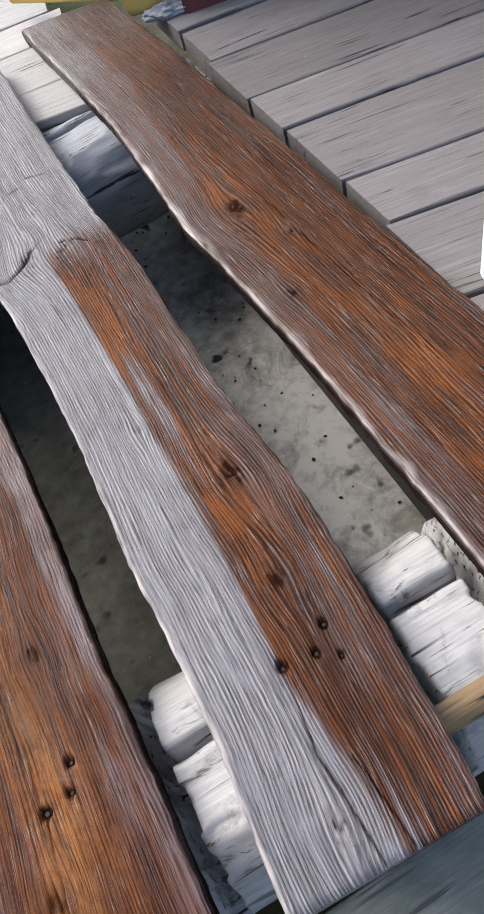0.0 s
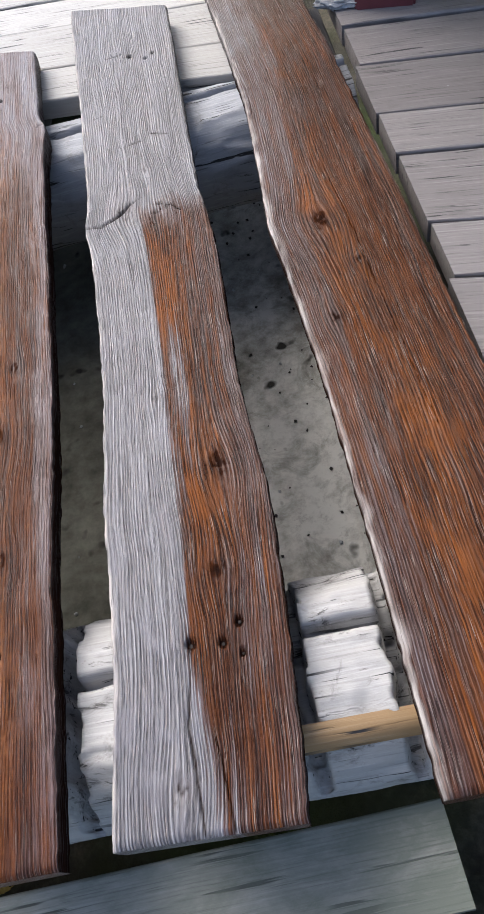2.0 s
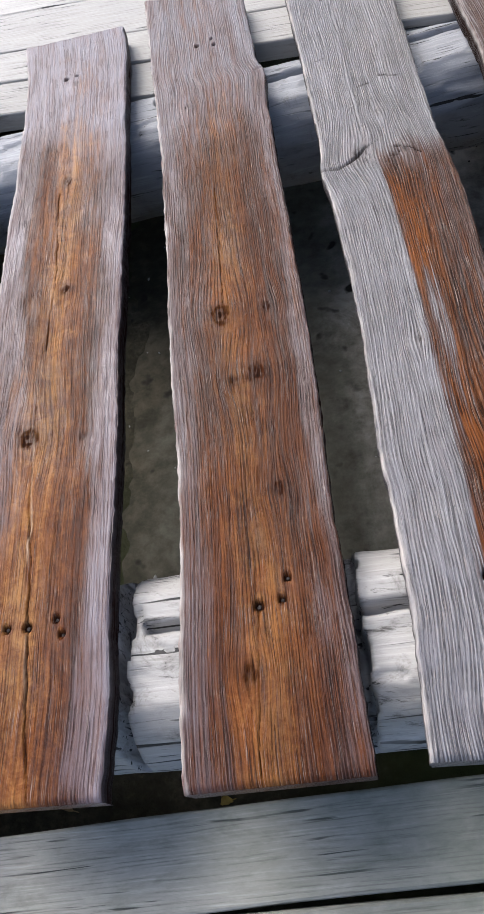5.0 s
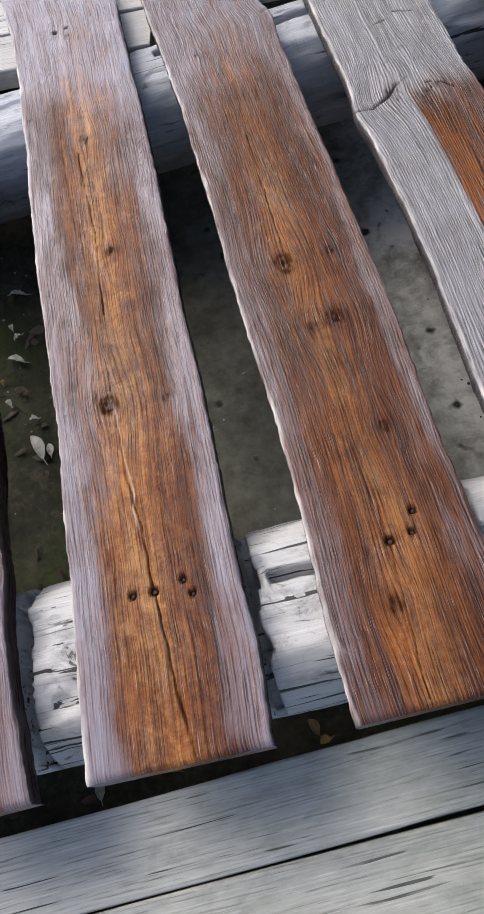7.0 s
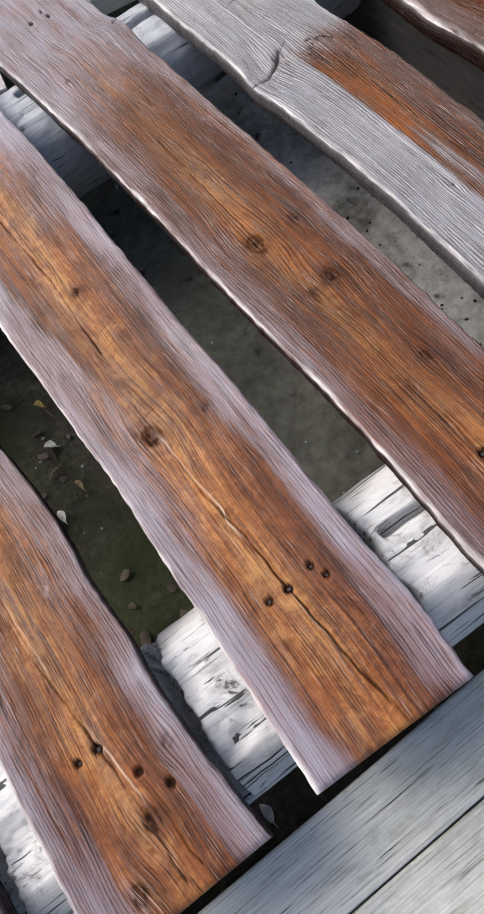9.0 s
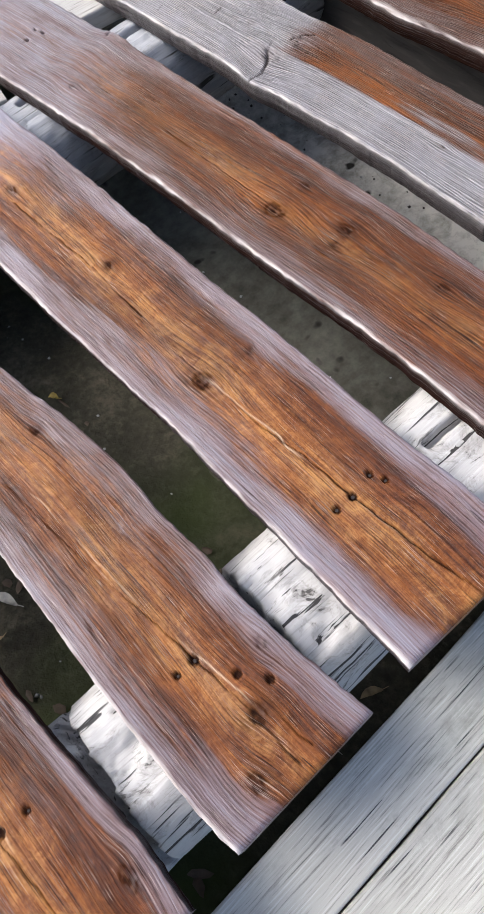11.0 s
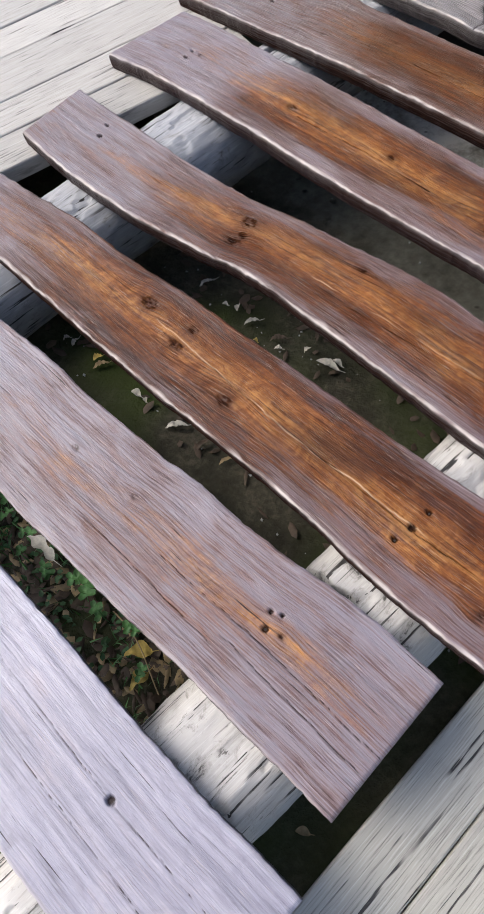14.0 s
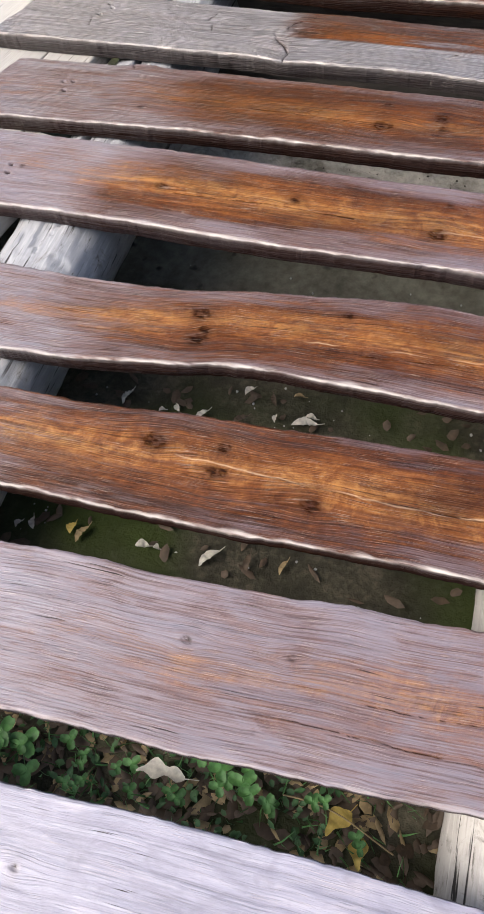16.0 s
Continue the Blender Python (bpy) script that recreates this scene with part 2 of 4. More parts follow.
def board_wood(name, lo, mid, hi, rough=0.7, bark=0.0, green_shade=None, rings=0.05):
    """Plain weathered deck timber, grain along the board's own x axis."""
    n = Nodes(name)
    tc = n.add("ShaderNodeTexCoord").outputs["Object"]
    rnd = n.add("ShaderNodeObjectInfo").outputs["Random"]
    shift = n.add("ShaderNodeCombineXYZ")
    for k in "XYZ":
        n.set(shift, k, n.math("MULTIPLY", rnd, 9.0))
    vec = n.add("ShaderNodeVectorMath")
    vec.operation = "ADD"
    n.tree.links.new(tc, vec.inputs[0])
    n.tree.links.new(shift.outputs[0], vec.inputs[1])
    base = vec.outputs[0]
    lines = n.noise(n.mapping(base, (7, 240, 60)), 1, 5, 0.7, 0.3)
    across = n.add("ShaderNodeSeparateXYZ")
    n.tree.links.new(base, across.inputs[0])
    drift = n.math("ADD", n.math("MULTIPLY", n.noise(n.mapping(base, (1.1, 11, 5)), 1, 3, 0.5), 9.0), n.math("MULTIPLY", n.noise(n.mapping(base, (8, 60, 20)), 1, 3, 0.6), 1.3))
    ring = n.math("SINE", n.math("MULTIPLY", n.math("ADD", n.math("MULTIPLY", across.outputs[1], 170.0), drift), 6.283))
    lines = n.math("ADD", n.math("MULTIPLY", lines, 0.7), n.math("ADD", 0.15, n.math("MULTIPLY", ring, rings)))
    wide = n.noise(n.mapping(base, (4.5, 30, 20)), 1, 7, 0.72, 0.8)
    blot = n.noise(n.mapping(base, (10, 22, 10)), 1, 6, 0.7, 0.3)
    crack = n.noise(n.mapping(base, (5, 150, 40)), 1, 2, 0.5, 0.4)
    gate = n.noise(n.mapping(base, (7, 12, 9)), 1, 2, 0.5)
    col = n.ramp(wide, [(0.20, tuple(0.55 * a + 0.45 * b for a, b in zip(lo, mid))), (0.45, mid), (0.60, mid), (0.80, hi)])
    col = n.mix(n.math("MULTIPLY", n.math("SUBTRACT", lines, 0.53, True), 4.0 if bark else 7.0, True), col, hi)
    col = n.mix(n.math("MULTIPLY", n.math("SUBTRACT", 0.46, lines, True), 4.0 if bark else 8.0, True), col, tuple(c * 0.8 for c in lo))
    col = n.mix(n.math("MULTIPLY", n.math("SUBTRACT", blot, 0.56, True), 2.2, True), col, lo)
    ck = n.math("MULTIPLY", n.math("SUBTRACT", 0.385, crack, True), 22.0, True)
    ck = n.math("MULTIPLY", ck, n.math("MULTIPLY", n.math("SUBTRACT", gate, 0.46, True), 8.0, True), True)
    col = n.mix(ck, col, (0.03, 0.028, 0.026))
    if bark:
        flake = n.noise(n.mapping(base, (7, 30, 30)), 1, 7, 0.74, 0.7)
        col = n.mix(n.math("MULTIPLY", n.math("SUBTRACT", flake, bark, True), 16.0, True), col, (0.085, 0.078, 0.068))
        dirt = n.noise(n.mapping(base, (13, 17, 13)), 1, 7, 0.76, 0.8)
        col = n.mix(n.math("MULTIPLY", n.math("SUBTRACT", dirt, bark - 0.07, True), 6.0, True), col, (0.16, 0.148, 0.13))
        col = n.mix(n.math("MULTIPLY", n.math("SUBTRACT", dirt, bark + 0.01, True), 20.0, True), col, (0.05, 0.045, 0.04))
        long_crack = n.noise(n.mapping(base, (2.2, 75, 75)), 1, 3, 0.6, 0.25)
        lc = n.math("MULTIPLY", n.math("SUBTRACT", 0.365, long_crack, True), 40.0, True)
        col = n.mix(lc, col, (0.025, 0.022, 0.02))
        ck = n.math("ADD", ck, n.math("MULTIPLY", lc, 1.5))
    # greenish tint, with dimmer light towards the house end put into the colour
    if green_shade:
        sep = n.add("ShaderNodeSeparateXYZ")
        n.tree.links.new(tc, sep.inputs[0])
        a = n.math("ADD", n.math("MULTIPLY", n.math("SUBTRACT", sep.outputs[0], green_shade[0]), 0.9), n.math("MULTIPLY", n.math("SUBTRACT", blot, 0.5), 1.6), True)
        col = n.mix(n.math("MULTIPLY", a, 0.86), col, green_shade[1])
    var = n.math("ADD", 0.86, n.math("MULTIPLY", rnd, 0.28))
    m = n.add("ShaderNodeVectorMath")
    m.operation = "SCALE"
    n.tree.links.new(col, m.inputs[0])
    n.tree.links.new(var, m.inputs["Scale"])
    h = n.math("ADD", lines, n.math("MULTIPLY", ck, -1.5))
    n.bump(h, 0.4, 0.002)
    return n.out(m.outputs[0], rough, 0.4)


def speckled(name, stops, scale, rough=0.9, spots=None, bump=0.4, dist=0.006, moss=None):
    n = Nodes(name)
    tc = n.add("ShaderNodeTexCoord").outputs["Object"]
    a = n.noise(tc, scale, 6, 0.65, 0.2)
    b = n.noise(tc, scale * 9, 5, 0.7)
    c = n.noise(tc, scale * 0.3, 3, 0.5)
    f = n.math("ADD", n.math("MULTIPLY", a, 0.6), n.math("MULTIPLY", b, 0.4))
    col = n.ramp(f, stops)
    if moss:
        col = n.mix(n.math("MULTIPLY", n.math("SUBTRACT", c, 0.48, True), 5.0, True), col, moss)
    if spots:
        v = n.noise(tc, scale * 5, 2, 0.4)
        col = n.mix(n.math("MULTIPLY", n.math("SUBTRACT", v, 0.64, True), 14.0, True), col, spots)
    n.bump(f, bump, dist)
    return n.out(col, rough, 0.3)


def plain(name, color, rough, metal=0.0, vary=0.15, scale=40):
    n = Nodes(name)
    tc = n.add("ShaderNodeTexCoord").outputs["Object"]
    f = n.noise(tc, scale, 4, 0.6)
    lo = tuple(c * (1 - vary) for c in color)
    hi = tuple(min(1, c * (1 + vary)) for c in color)
    col = n.ramp(f, [(0.3, lo), (0.7, hi)])
    n.set(n.bsdf, "Metallic", metal)
    n.bump(f, 0.1, 0.001)
    return n.out(col, rough)


PLANK = plank_wood()
DECK_GREY = board_wood("grey_deck_timber", (0.165, 0.157, 0.134), (0.33, 0.318, 0.276), (0.45, 0.435, 0.385), 0.65, green_shade=(0.95, (0.10, 0.115, 0.085)))
DECK_BROWN = board_wood("brown_grey_deck_timber", (0.095, 0.084, 0.080), (0.185, 0.167, 0.158), (0.285, 0.262, 0.25), 0.55, rings=0.018)
DECK_PALE = board_wood("pale_deck_timber", (0.22, 0.205, 0.185), (0.35, 0.335, 0.305), (0.45, 0.435, 0.40), 0.6)
LOG = board_wood("peeled_log", (0.14, 0.13, 0.12), (0.42, 0.405, 0.38), (0.66, 0.64, 0.62), 0.6, bark=0.60, rings=0.012)
# far log: a darker, bluer copy of LOG, its shade put into the colour
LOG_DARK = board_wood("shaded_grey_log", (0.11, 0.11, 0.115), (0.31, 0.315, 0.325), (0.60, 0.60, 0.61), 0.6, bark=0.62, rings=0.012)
RAW = board_wood("fresh_board", (0.24, 0.14, 0.06), (0.36, 0.23, 0.11), (0.45, 0.31, 0.17), 0.6)
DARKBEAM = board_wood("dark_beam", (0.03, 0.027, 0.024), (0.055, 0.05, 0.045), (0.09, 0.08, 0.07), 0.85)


def concrete():
    """Pale concrete with dark crumbs, turning dark olive towards the soil."""
    n = Nodes("dirty_concrete")
    tc = n.add("ShaderNodeTexCoord").outputs["Object"]
    a, b, c = n.noise(tc, 3.5, 6, 0.65, 0.2), n.noise(tc, 30, 5, 0.7), n.noise(tc, 1.6, 4, 0.6, 0.5)
    f = n.math("ADD", n.math("MULTIPLY", a, 0.6), n.math("MULTIPLY", b, 0.4))
    dry = n.ramp(f, [(0.38, (0.15, 0.14, 0.112)), (0.48, (0.38, 0.36, 0.31)), (0.58, (0.60, 0.575, 0.51))])
    smear = n.noise(tc, 9, 7, 0.75, 0.8)
    dry = n.mix(n.math("MULTIPLY", n.math("SUBTRACT", smear, 0.50, True), 4.5, True), dry, (0.17, 0.158, 0.125))
    olive_tone = n.ramp(f, [(0.34, (0.055, 0.052, 0.038)), (0.48, (0.12, 0.115, 0.088)), (0.62, (0.20, 0.19, 0.15))])
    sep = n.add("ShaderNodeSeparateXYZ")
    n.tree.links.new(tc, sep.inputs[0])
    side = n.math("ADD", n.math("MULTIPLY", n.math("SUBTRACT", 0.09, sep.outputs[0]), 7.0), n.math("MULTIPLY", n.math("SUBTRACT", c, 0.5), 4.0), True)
    col = n.mix(side, dry, olive_tone)
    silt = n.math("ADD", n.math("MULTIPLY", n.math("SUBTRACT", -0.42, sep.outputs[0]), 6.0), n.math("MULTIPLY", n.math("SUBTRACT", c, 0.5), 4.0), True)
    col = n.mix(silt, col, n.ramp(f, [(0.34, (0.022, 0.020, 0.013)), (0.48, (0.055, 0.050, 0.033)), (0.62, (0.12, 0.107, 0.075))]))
    spots = n.noise(tc, 17, 2, 0.4)
    col = n.mix(n.math("MULTIPLY", n.math("SUBTRACT", spots, 0.66, True), 14.0, True), col, (0.03, 0.026, 0.02))
    n.bump(f, 0.5, 0.006)
    return n.out(col, 0.92, 0.3)


CONCRETE = concrete()
SOIL = speckled("damp_soil", [(0.3, (0.018, 0.017, 0.011)), (0.5, (0.055, 0.050, 0.032)), (0.68, (0.14, 0.122, 0.085))], 6, 0.95, None, 0.8, 0.02, (0.040, 0.056, 0.012))
IRON = plain("rusty_iron", (0.030, 0.022, 0.018), 0.85, 0.1)
WHITE = plain("white_plastic", (0.82, 0.82, 0.84), 0.35, 0, 0.03)
BLACK = plain("black_plastic", (0.02, 0.02, 0.022), 0.4)
YELLOW = plain("yellow_paint", (0.62, 0.42, 0.10), 0.6, 0, 0.2, 8)
MAROON = plain("maroon_paint", (0.14, 0.03, 0.035), 0.55, 0, 0.25, 10)
RUBBLE = speckled("grey_mortar", [(0.3, (0.10, 0.10, 0.10)), (0.5, (0.30, 0.30, 0.30)), (0.7, (0.5, 0.5, 0.5))], 12)
LEAF_DRY = [plain("dry_leaf_%s" % k, c, 0.7, 0, 0.3, 60) for k, c in (("pale", (0.55, 0.52, 0.44)), ("tan", (0.30, 0.22, 0.11)), ("brown", (0.085, 0.058, 0.036)), ("yellow", (0.45, 0.33, 0.08)))]
LEAF_GREEN = plain("weed_green", (0.075, 0.20, 0.05), 0.55, 0, 0.4, 50)
LEAF_DARK = plain("creeper_green", (0.045, 0.115, 0.035), 0.6, 0, 0.4, 50)
STONE = plain("pale_stone", (0.42, 0.42, 0.40), 0.8, 0, 0.2, 60)


# ---- ground and decks ----
def ground():
    xs = np.unique(np.r_[-60, -20, -8, -4, np.linspace(-3, 1.0, 161), 3, 10, 30, 60])
    ys = np.unique(np.r_[-60, -20, -6, -2, np.linspace(-0.8, 2.4, 129), 4, 10, 30, 60])
    X, Y = np.meshgrid(xs, ys)
    near = (X > -3.1) & (X < 1.1) & (Y > -1) & (Y < 2.5)
    lift = np.clip((-0.55 - X) / 1.0, 0, 1)
    Z = FLOOR - 0.03 + lift * 0.20 + near * (0.022 * vnoise(X * 5, Y * 5, 3, 4) + 0.008 * vnoise(X * 25, Y * 25, 4, 2))
    n, m = X.shape
    V = np.c_[X.ravel(), Y.ravel(), Z.ravel()]
    i = np.arange(n * m).reshape(n, m)
    F = np.stack([i[:-1, :-1], i[:-1, 1:], i[1:, 1:], i[1:, :-1]], -1).reshape(-1, 4)
    ob = put_part("ground", mesh_of("ground", V, F.tolist()), SOIL)
    tagged(ob, "dark damp soil with patches of moss under the planks", "ground", kind="structure")
    return ob


def ground_z(x, y):
    lift = min(max((-0.55 - x) / 1.0, 0), 1)
    a, b = np.array([x]), np.array([y])
    return float(FLOOR - 0.03 + lift * 0.20 + 0.022 * vnoise(a * 5, b * 5, 3, 4)[0] + 0.008 * vnoise(a * 25, b * 25, 4, 2)[0])


def slab(x0, x1, y0, y1, z0, z1, material=CONCRETE):
    bm = bmesh.new()
    bmesh.ops.create_cube(bm, size=1)
    bmesh.ops.scale(bm, vec=(x1 - x0, y1 - y0, z1 - z0), verts=bm.verts)
    bmesh.ops.bevel(bm, geom=list(bm.edges), offset=0.008, segments=2, affect="EDGES")
    return part("concrete_slab", bm, material, None, "", Matrix.Translation(((x0 + x1) / 2, (y0 + y1) / 2, (z0 + z1) / 2)))


def board_mesh(length, width, thick, seed, bevel=0.005, wob=0.003, skew=0.0):
    """A timber board along x, centred, its top at z = 0; slightly uneven edges and rounded arrises."""
    k = max(6, int(length / 0.12))
    xs = np.linspace(-length / 2, length / 2, k)
    dl = wob * vnoise(xs * 4, xs * 0 + seed, seed, 3)
    dr = wob * vnoise(xs * 4, xs * 0 + seed + 9, seed + 1, 3)
    dz = 0.5 * wob * vnoise(xs * 3, xs * 0 + seed + 4, seed + 2, 2)
    b = bevel
    prof = [(-1, 0, -thick), (-1, 0, -b), (-1, b * 0.35, -b * 0.35), (-1, b, 0), (1, -b, 0), (1, -b * 0.35, -b * 0.35), (1, 0, -b), (1, 0, -thick)]
    V, F, p = [], [], len(prof)
    for j, x in enumerate(xs):
        end = b if j in (0, k - 1) else 0
        for s, o, z in prof:
            V.append((x, s * width / 2 + o + (dl[j] if s < 0 else dr[j]), z + (dz[j] if z > -thick else 0) - (end * 0.4 if z == 0 else 0)))
    if skew:
        V = [(x + y * math.tan(radians(skew)) * (x < -length / 2 + 0.05), y, z) for x, y, z in V]
    for j in range(k - 1):
        for q in range(p):
            a, c = j * p + q, j * p + (q + 1) % p
            F.append((a, a + p, c + p, c))
    F.append(tuple(range(p)))
    F.append(tuple(range((k - 1) * p, k * p))[::-1])
    return mesh_of("board", V, F, smooth=False)


def deck(name, rows, material, label, angle=0.0, z=0.4, thick=0.045, skew=0.0):
    """rows: the boards as centre x, centre y, length, width."""
    top = empty(name)
    tagged(top, label, "deck", kind="structure")
    for j, (x, y, length, width, *turn) in enumerate(rows):
        me = board_mesh(length, width, thick, j * 7 + len(name), skew=skew)
        put_part("board", me, material, top, "", pose(x, y, z + 0.0015 * ((j * 5) % 3), 0, 0, angle + sum(turn)))
    return top


ground()
tagged(slab(-0.84, 0.62, -0.12, 1.66, FLOOR - 0.25, FLOOR), "stained grey concrete slab, dark olive on one side", "slab", kind="structure")

NEAR_Z = 0.22
rows = []
sa = math.sin(radians(2.4))
y = -0.213
for j, w in enumerate((0.137, 0.150, 0.16, 0.15, 0.16, 0.15, 0.16)):
    x_mid = 0.287 - 0.012 * (j % 2) - 2.1
    rows.append((x_mid, y - w / 2 + x_mid * sa, 4.2, w - (0.0015 if j < 2 else 0.005), 0.0 if j == 0 else -0.2))
    y -= w
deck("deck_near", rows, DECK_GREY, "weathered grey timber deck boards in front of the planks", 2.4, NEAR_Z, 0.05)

FAR_Z = 0.395
rows = []
ca, sa = math.cos(radians(-11)), math.sin(radians(-11))
y = 1.30
for j, w in enumerate((0.150, 0.155, 0.22, 0.16, 0.2, 0.16, 0.2, 0.18, 0.2, 0.17, 0.2, 0.18, 0.2)):
    x_hi = -0.50 if j == 0 else 0.30 if j == 1 else 0.34
    x_mid = x_hi - (1.6 if j else 1.15)
    rows.append((x_mid * ca, (y + w / 2 + 0.03) + (x_mid + 0.22) * sa, 3.2 if j else 2.3, w - 0.006))
    y += w
deck("deck_far", rows, DECK_PALE, "pale sun-bleached timber deck under the far plank ends", -11, FAR_Z, 0.05)

RIGHT_Z = 0.425
ang = -13.5
rows = []
dirx, diry = math.cos(radians(ang)), math.sin(radians(ang))
edge_y = [-0.35, -0.15, 0.0, 0.205, 0.344, 0.553, 0.697, 0.908, 1.051, 1.247, 1.42, 1.62]
for j, (a, b) in enumerate(zip(edge_y, edge_y[1:])):
    ym, w, x0 = (a + b) / 2, (b - a) * math.cos(radians(ang)) - 0.007, 0.512 + 0.006 * ((j * 3) % 4 - 1.5) / 1.5
    L = 1.9
    rows.append((x0 + dirx * L / 2, ym + diry * L / 2, L, w))
deck("deck_side", rows, DECK_BROWN, "brown-grey worn porch floor boards beside the planks", ang, RIGHT_Z, 0.05, ang)


def joists(parent, spots, z_top, length, angle):
    """Dark bearers under a deck, down into the soil."""
    for x, y in spots:
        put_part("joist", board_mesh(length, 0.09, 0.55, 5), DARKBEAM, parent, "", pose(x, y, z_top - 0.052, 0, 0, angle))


near_deck, far_deck, side_deck = [bpy.data.objects[k] for k in ("deck_near", "deck_far", "deck_side")]
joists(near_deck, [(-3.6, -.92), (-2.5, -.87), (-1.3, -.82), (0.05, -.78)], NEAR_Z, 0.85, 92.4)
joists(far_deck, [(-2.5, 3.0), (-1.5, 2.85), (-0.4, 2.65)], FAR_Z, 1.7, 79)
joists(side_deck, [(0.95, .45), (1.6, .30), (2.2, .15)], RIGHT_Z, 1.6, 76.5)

# ---- logs under the planks ----
def log_mesh(x0, x1, radius, flat, seed, edges=(), splits=True):
    """A log along x about the origin; the top is hewn flat at z = flat."""
    k, p = 640, 190
    xs = np.linspace(x0, x1, k)
    th = np.linspace(0, 2 * np.pi, p, endpoint=False)
    X, T = np.meshgrid(xs, th, indexing="ij")
    R = radius * (1 + 0.04 * vnoise(X * 2, T * 1.5, seed, 3) + 0.03 * vnoise(X * 12, T * 4, seed + 1, 3))
    Y, Z = R * np.cos(T), R * np.sin(T)
    rough = 0.0022 * vnoise(X * 14, Y * 50, seed + 2, 3)
    cut = flat + rough + 0.004 * vnoise(X * 3, Y * 4, seed + 3, 2)
    if splits:
        cut = cut - 0.034 * np.exp(-((Y - 0.03 - 0.006 * np.sin(X * 9) - 0.004 * vnoise(X * 25, X * 0, seed + 7, 2)) / 0.0065) ** 2) * (X > -0.50)
        cut = cut - 0.022 * np.clip(vnoise(X * 9, Y * 14, seed + 9, 3) - 0.10, 0, 1) * (X < -0.50)
        cut = cut - 0.016 * np.clip(np.abs(Y) / 0.065 - 1 + 0.9 * vnoise(X * 16, Y * 10, seed + 10, 3), 0, 1.2)
    plate = vnoise(X * 7, Y * 26, seed + 12, 4)
    cut = cut - 0.004 * np.floor(plate * 3.5) / 3.5 - 0.006 * (plate < -0.35)
    # the hewn top is notched beside each plank, overdeep so the gap goes dark
    for ex, side in edges:
        off = (X - ex) * side - 0.010 * vnoise(Y * 30, X * 0 + ex * 9, seed + 15, 3)
        cut = cut - 0.11 * np.clip((0.015 - off) / 0.007, 0, 1) * np.clip((off + 0.014) / 0.004, 0, 1)
    Z = np.minimum(Z, cut)
    V = np.c_[X.ravel(), Y.ravel(), Z.ravel()]
    i = np.arange(k * p).reshape(k, p)
    j = np.roll(i, -1, 1)
    F = np.stack([i[:-1], i[1:], j[1:], j[:-1]], -1).reshape(-1, 4).tolist()
    F += [tuple(i[0].tolist()), tuple(i[-1][::-1].tolist())]
    return mesh_of("log", V, F)


near_log = empty("log", Matrix.Translation((0, -0.03, 0.27)))
put_part("trunk", log_mesh(-2.75, 0.46, 0.15, 0.130, 11, ((.262, -1), (.126, 1), (-.186, 1), (-.536, 1), (-.905, 1), (-1.247, 1), (-1.565, 1))), LOG, near_log)
tagged(near_log, "peeled pale grey log with a hewn flat top carrying the planks", "log", "support logs")
V, F, k = [], [], 24
for j in range(k):
    x = 0.085 + 0.235 * j / (k - 1)
    for a in (118, 123, 128, 134):
        r = 0.1545 + (0.002 if a in (123, 128) else -0.004)
        V.append((x, -r * math.sin(radians(a - 90 + 5)), r * math.cos(radians(a - 90 + 5))))
    if j:
        F += [(4 * j - 4 + q, 4 * j + q, 4 * j + q + 1, 4 * j - 3 + q) for q in range(3)]
put_part("split_strip", mesh_of("split_strip", V, F), RAW, near_log, "fresh tan split strip of wood")
far_log = empty("log", Matrix.Translation((0, 1.305, 0.268)))
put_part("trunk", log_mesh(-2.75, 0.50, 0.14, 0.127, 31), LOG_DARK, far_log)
tagged(far_log, "peeled round grey log in shade beneath the far plank ends", "log", "support logs")


def beam(name, x, y, z, length, width, thick, material, label, angle):
    ob = put_part(name, board_mesh(length, width, thick, 3), material, None, "", pose(x, y, z, 0, 0, angle))
    tagged(ob, label, "beam")
    return ob


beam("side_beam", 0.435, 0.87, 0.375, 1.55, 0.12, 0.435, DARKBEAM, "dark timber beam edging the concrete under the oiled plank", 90)


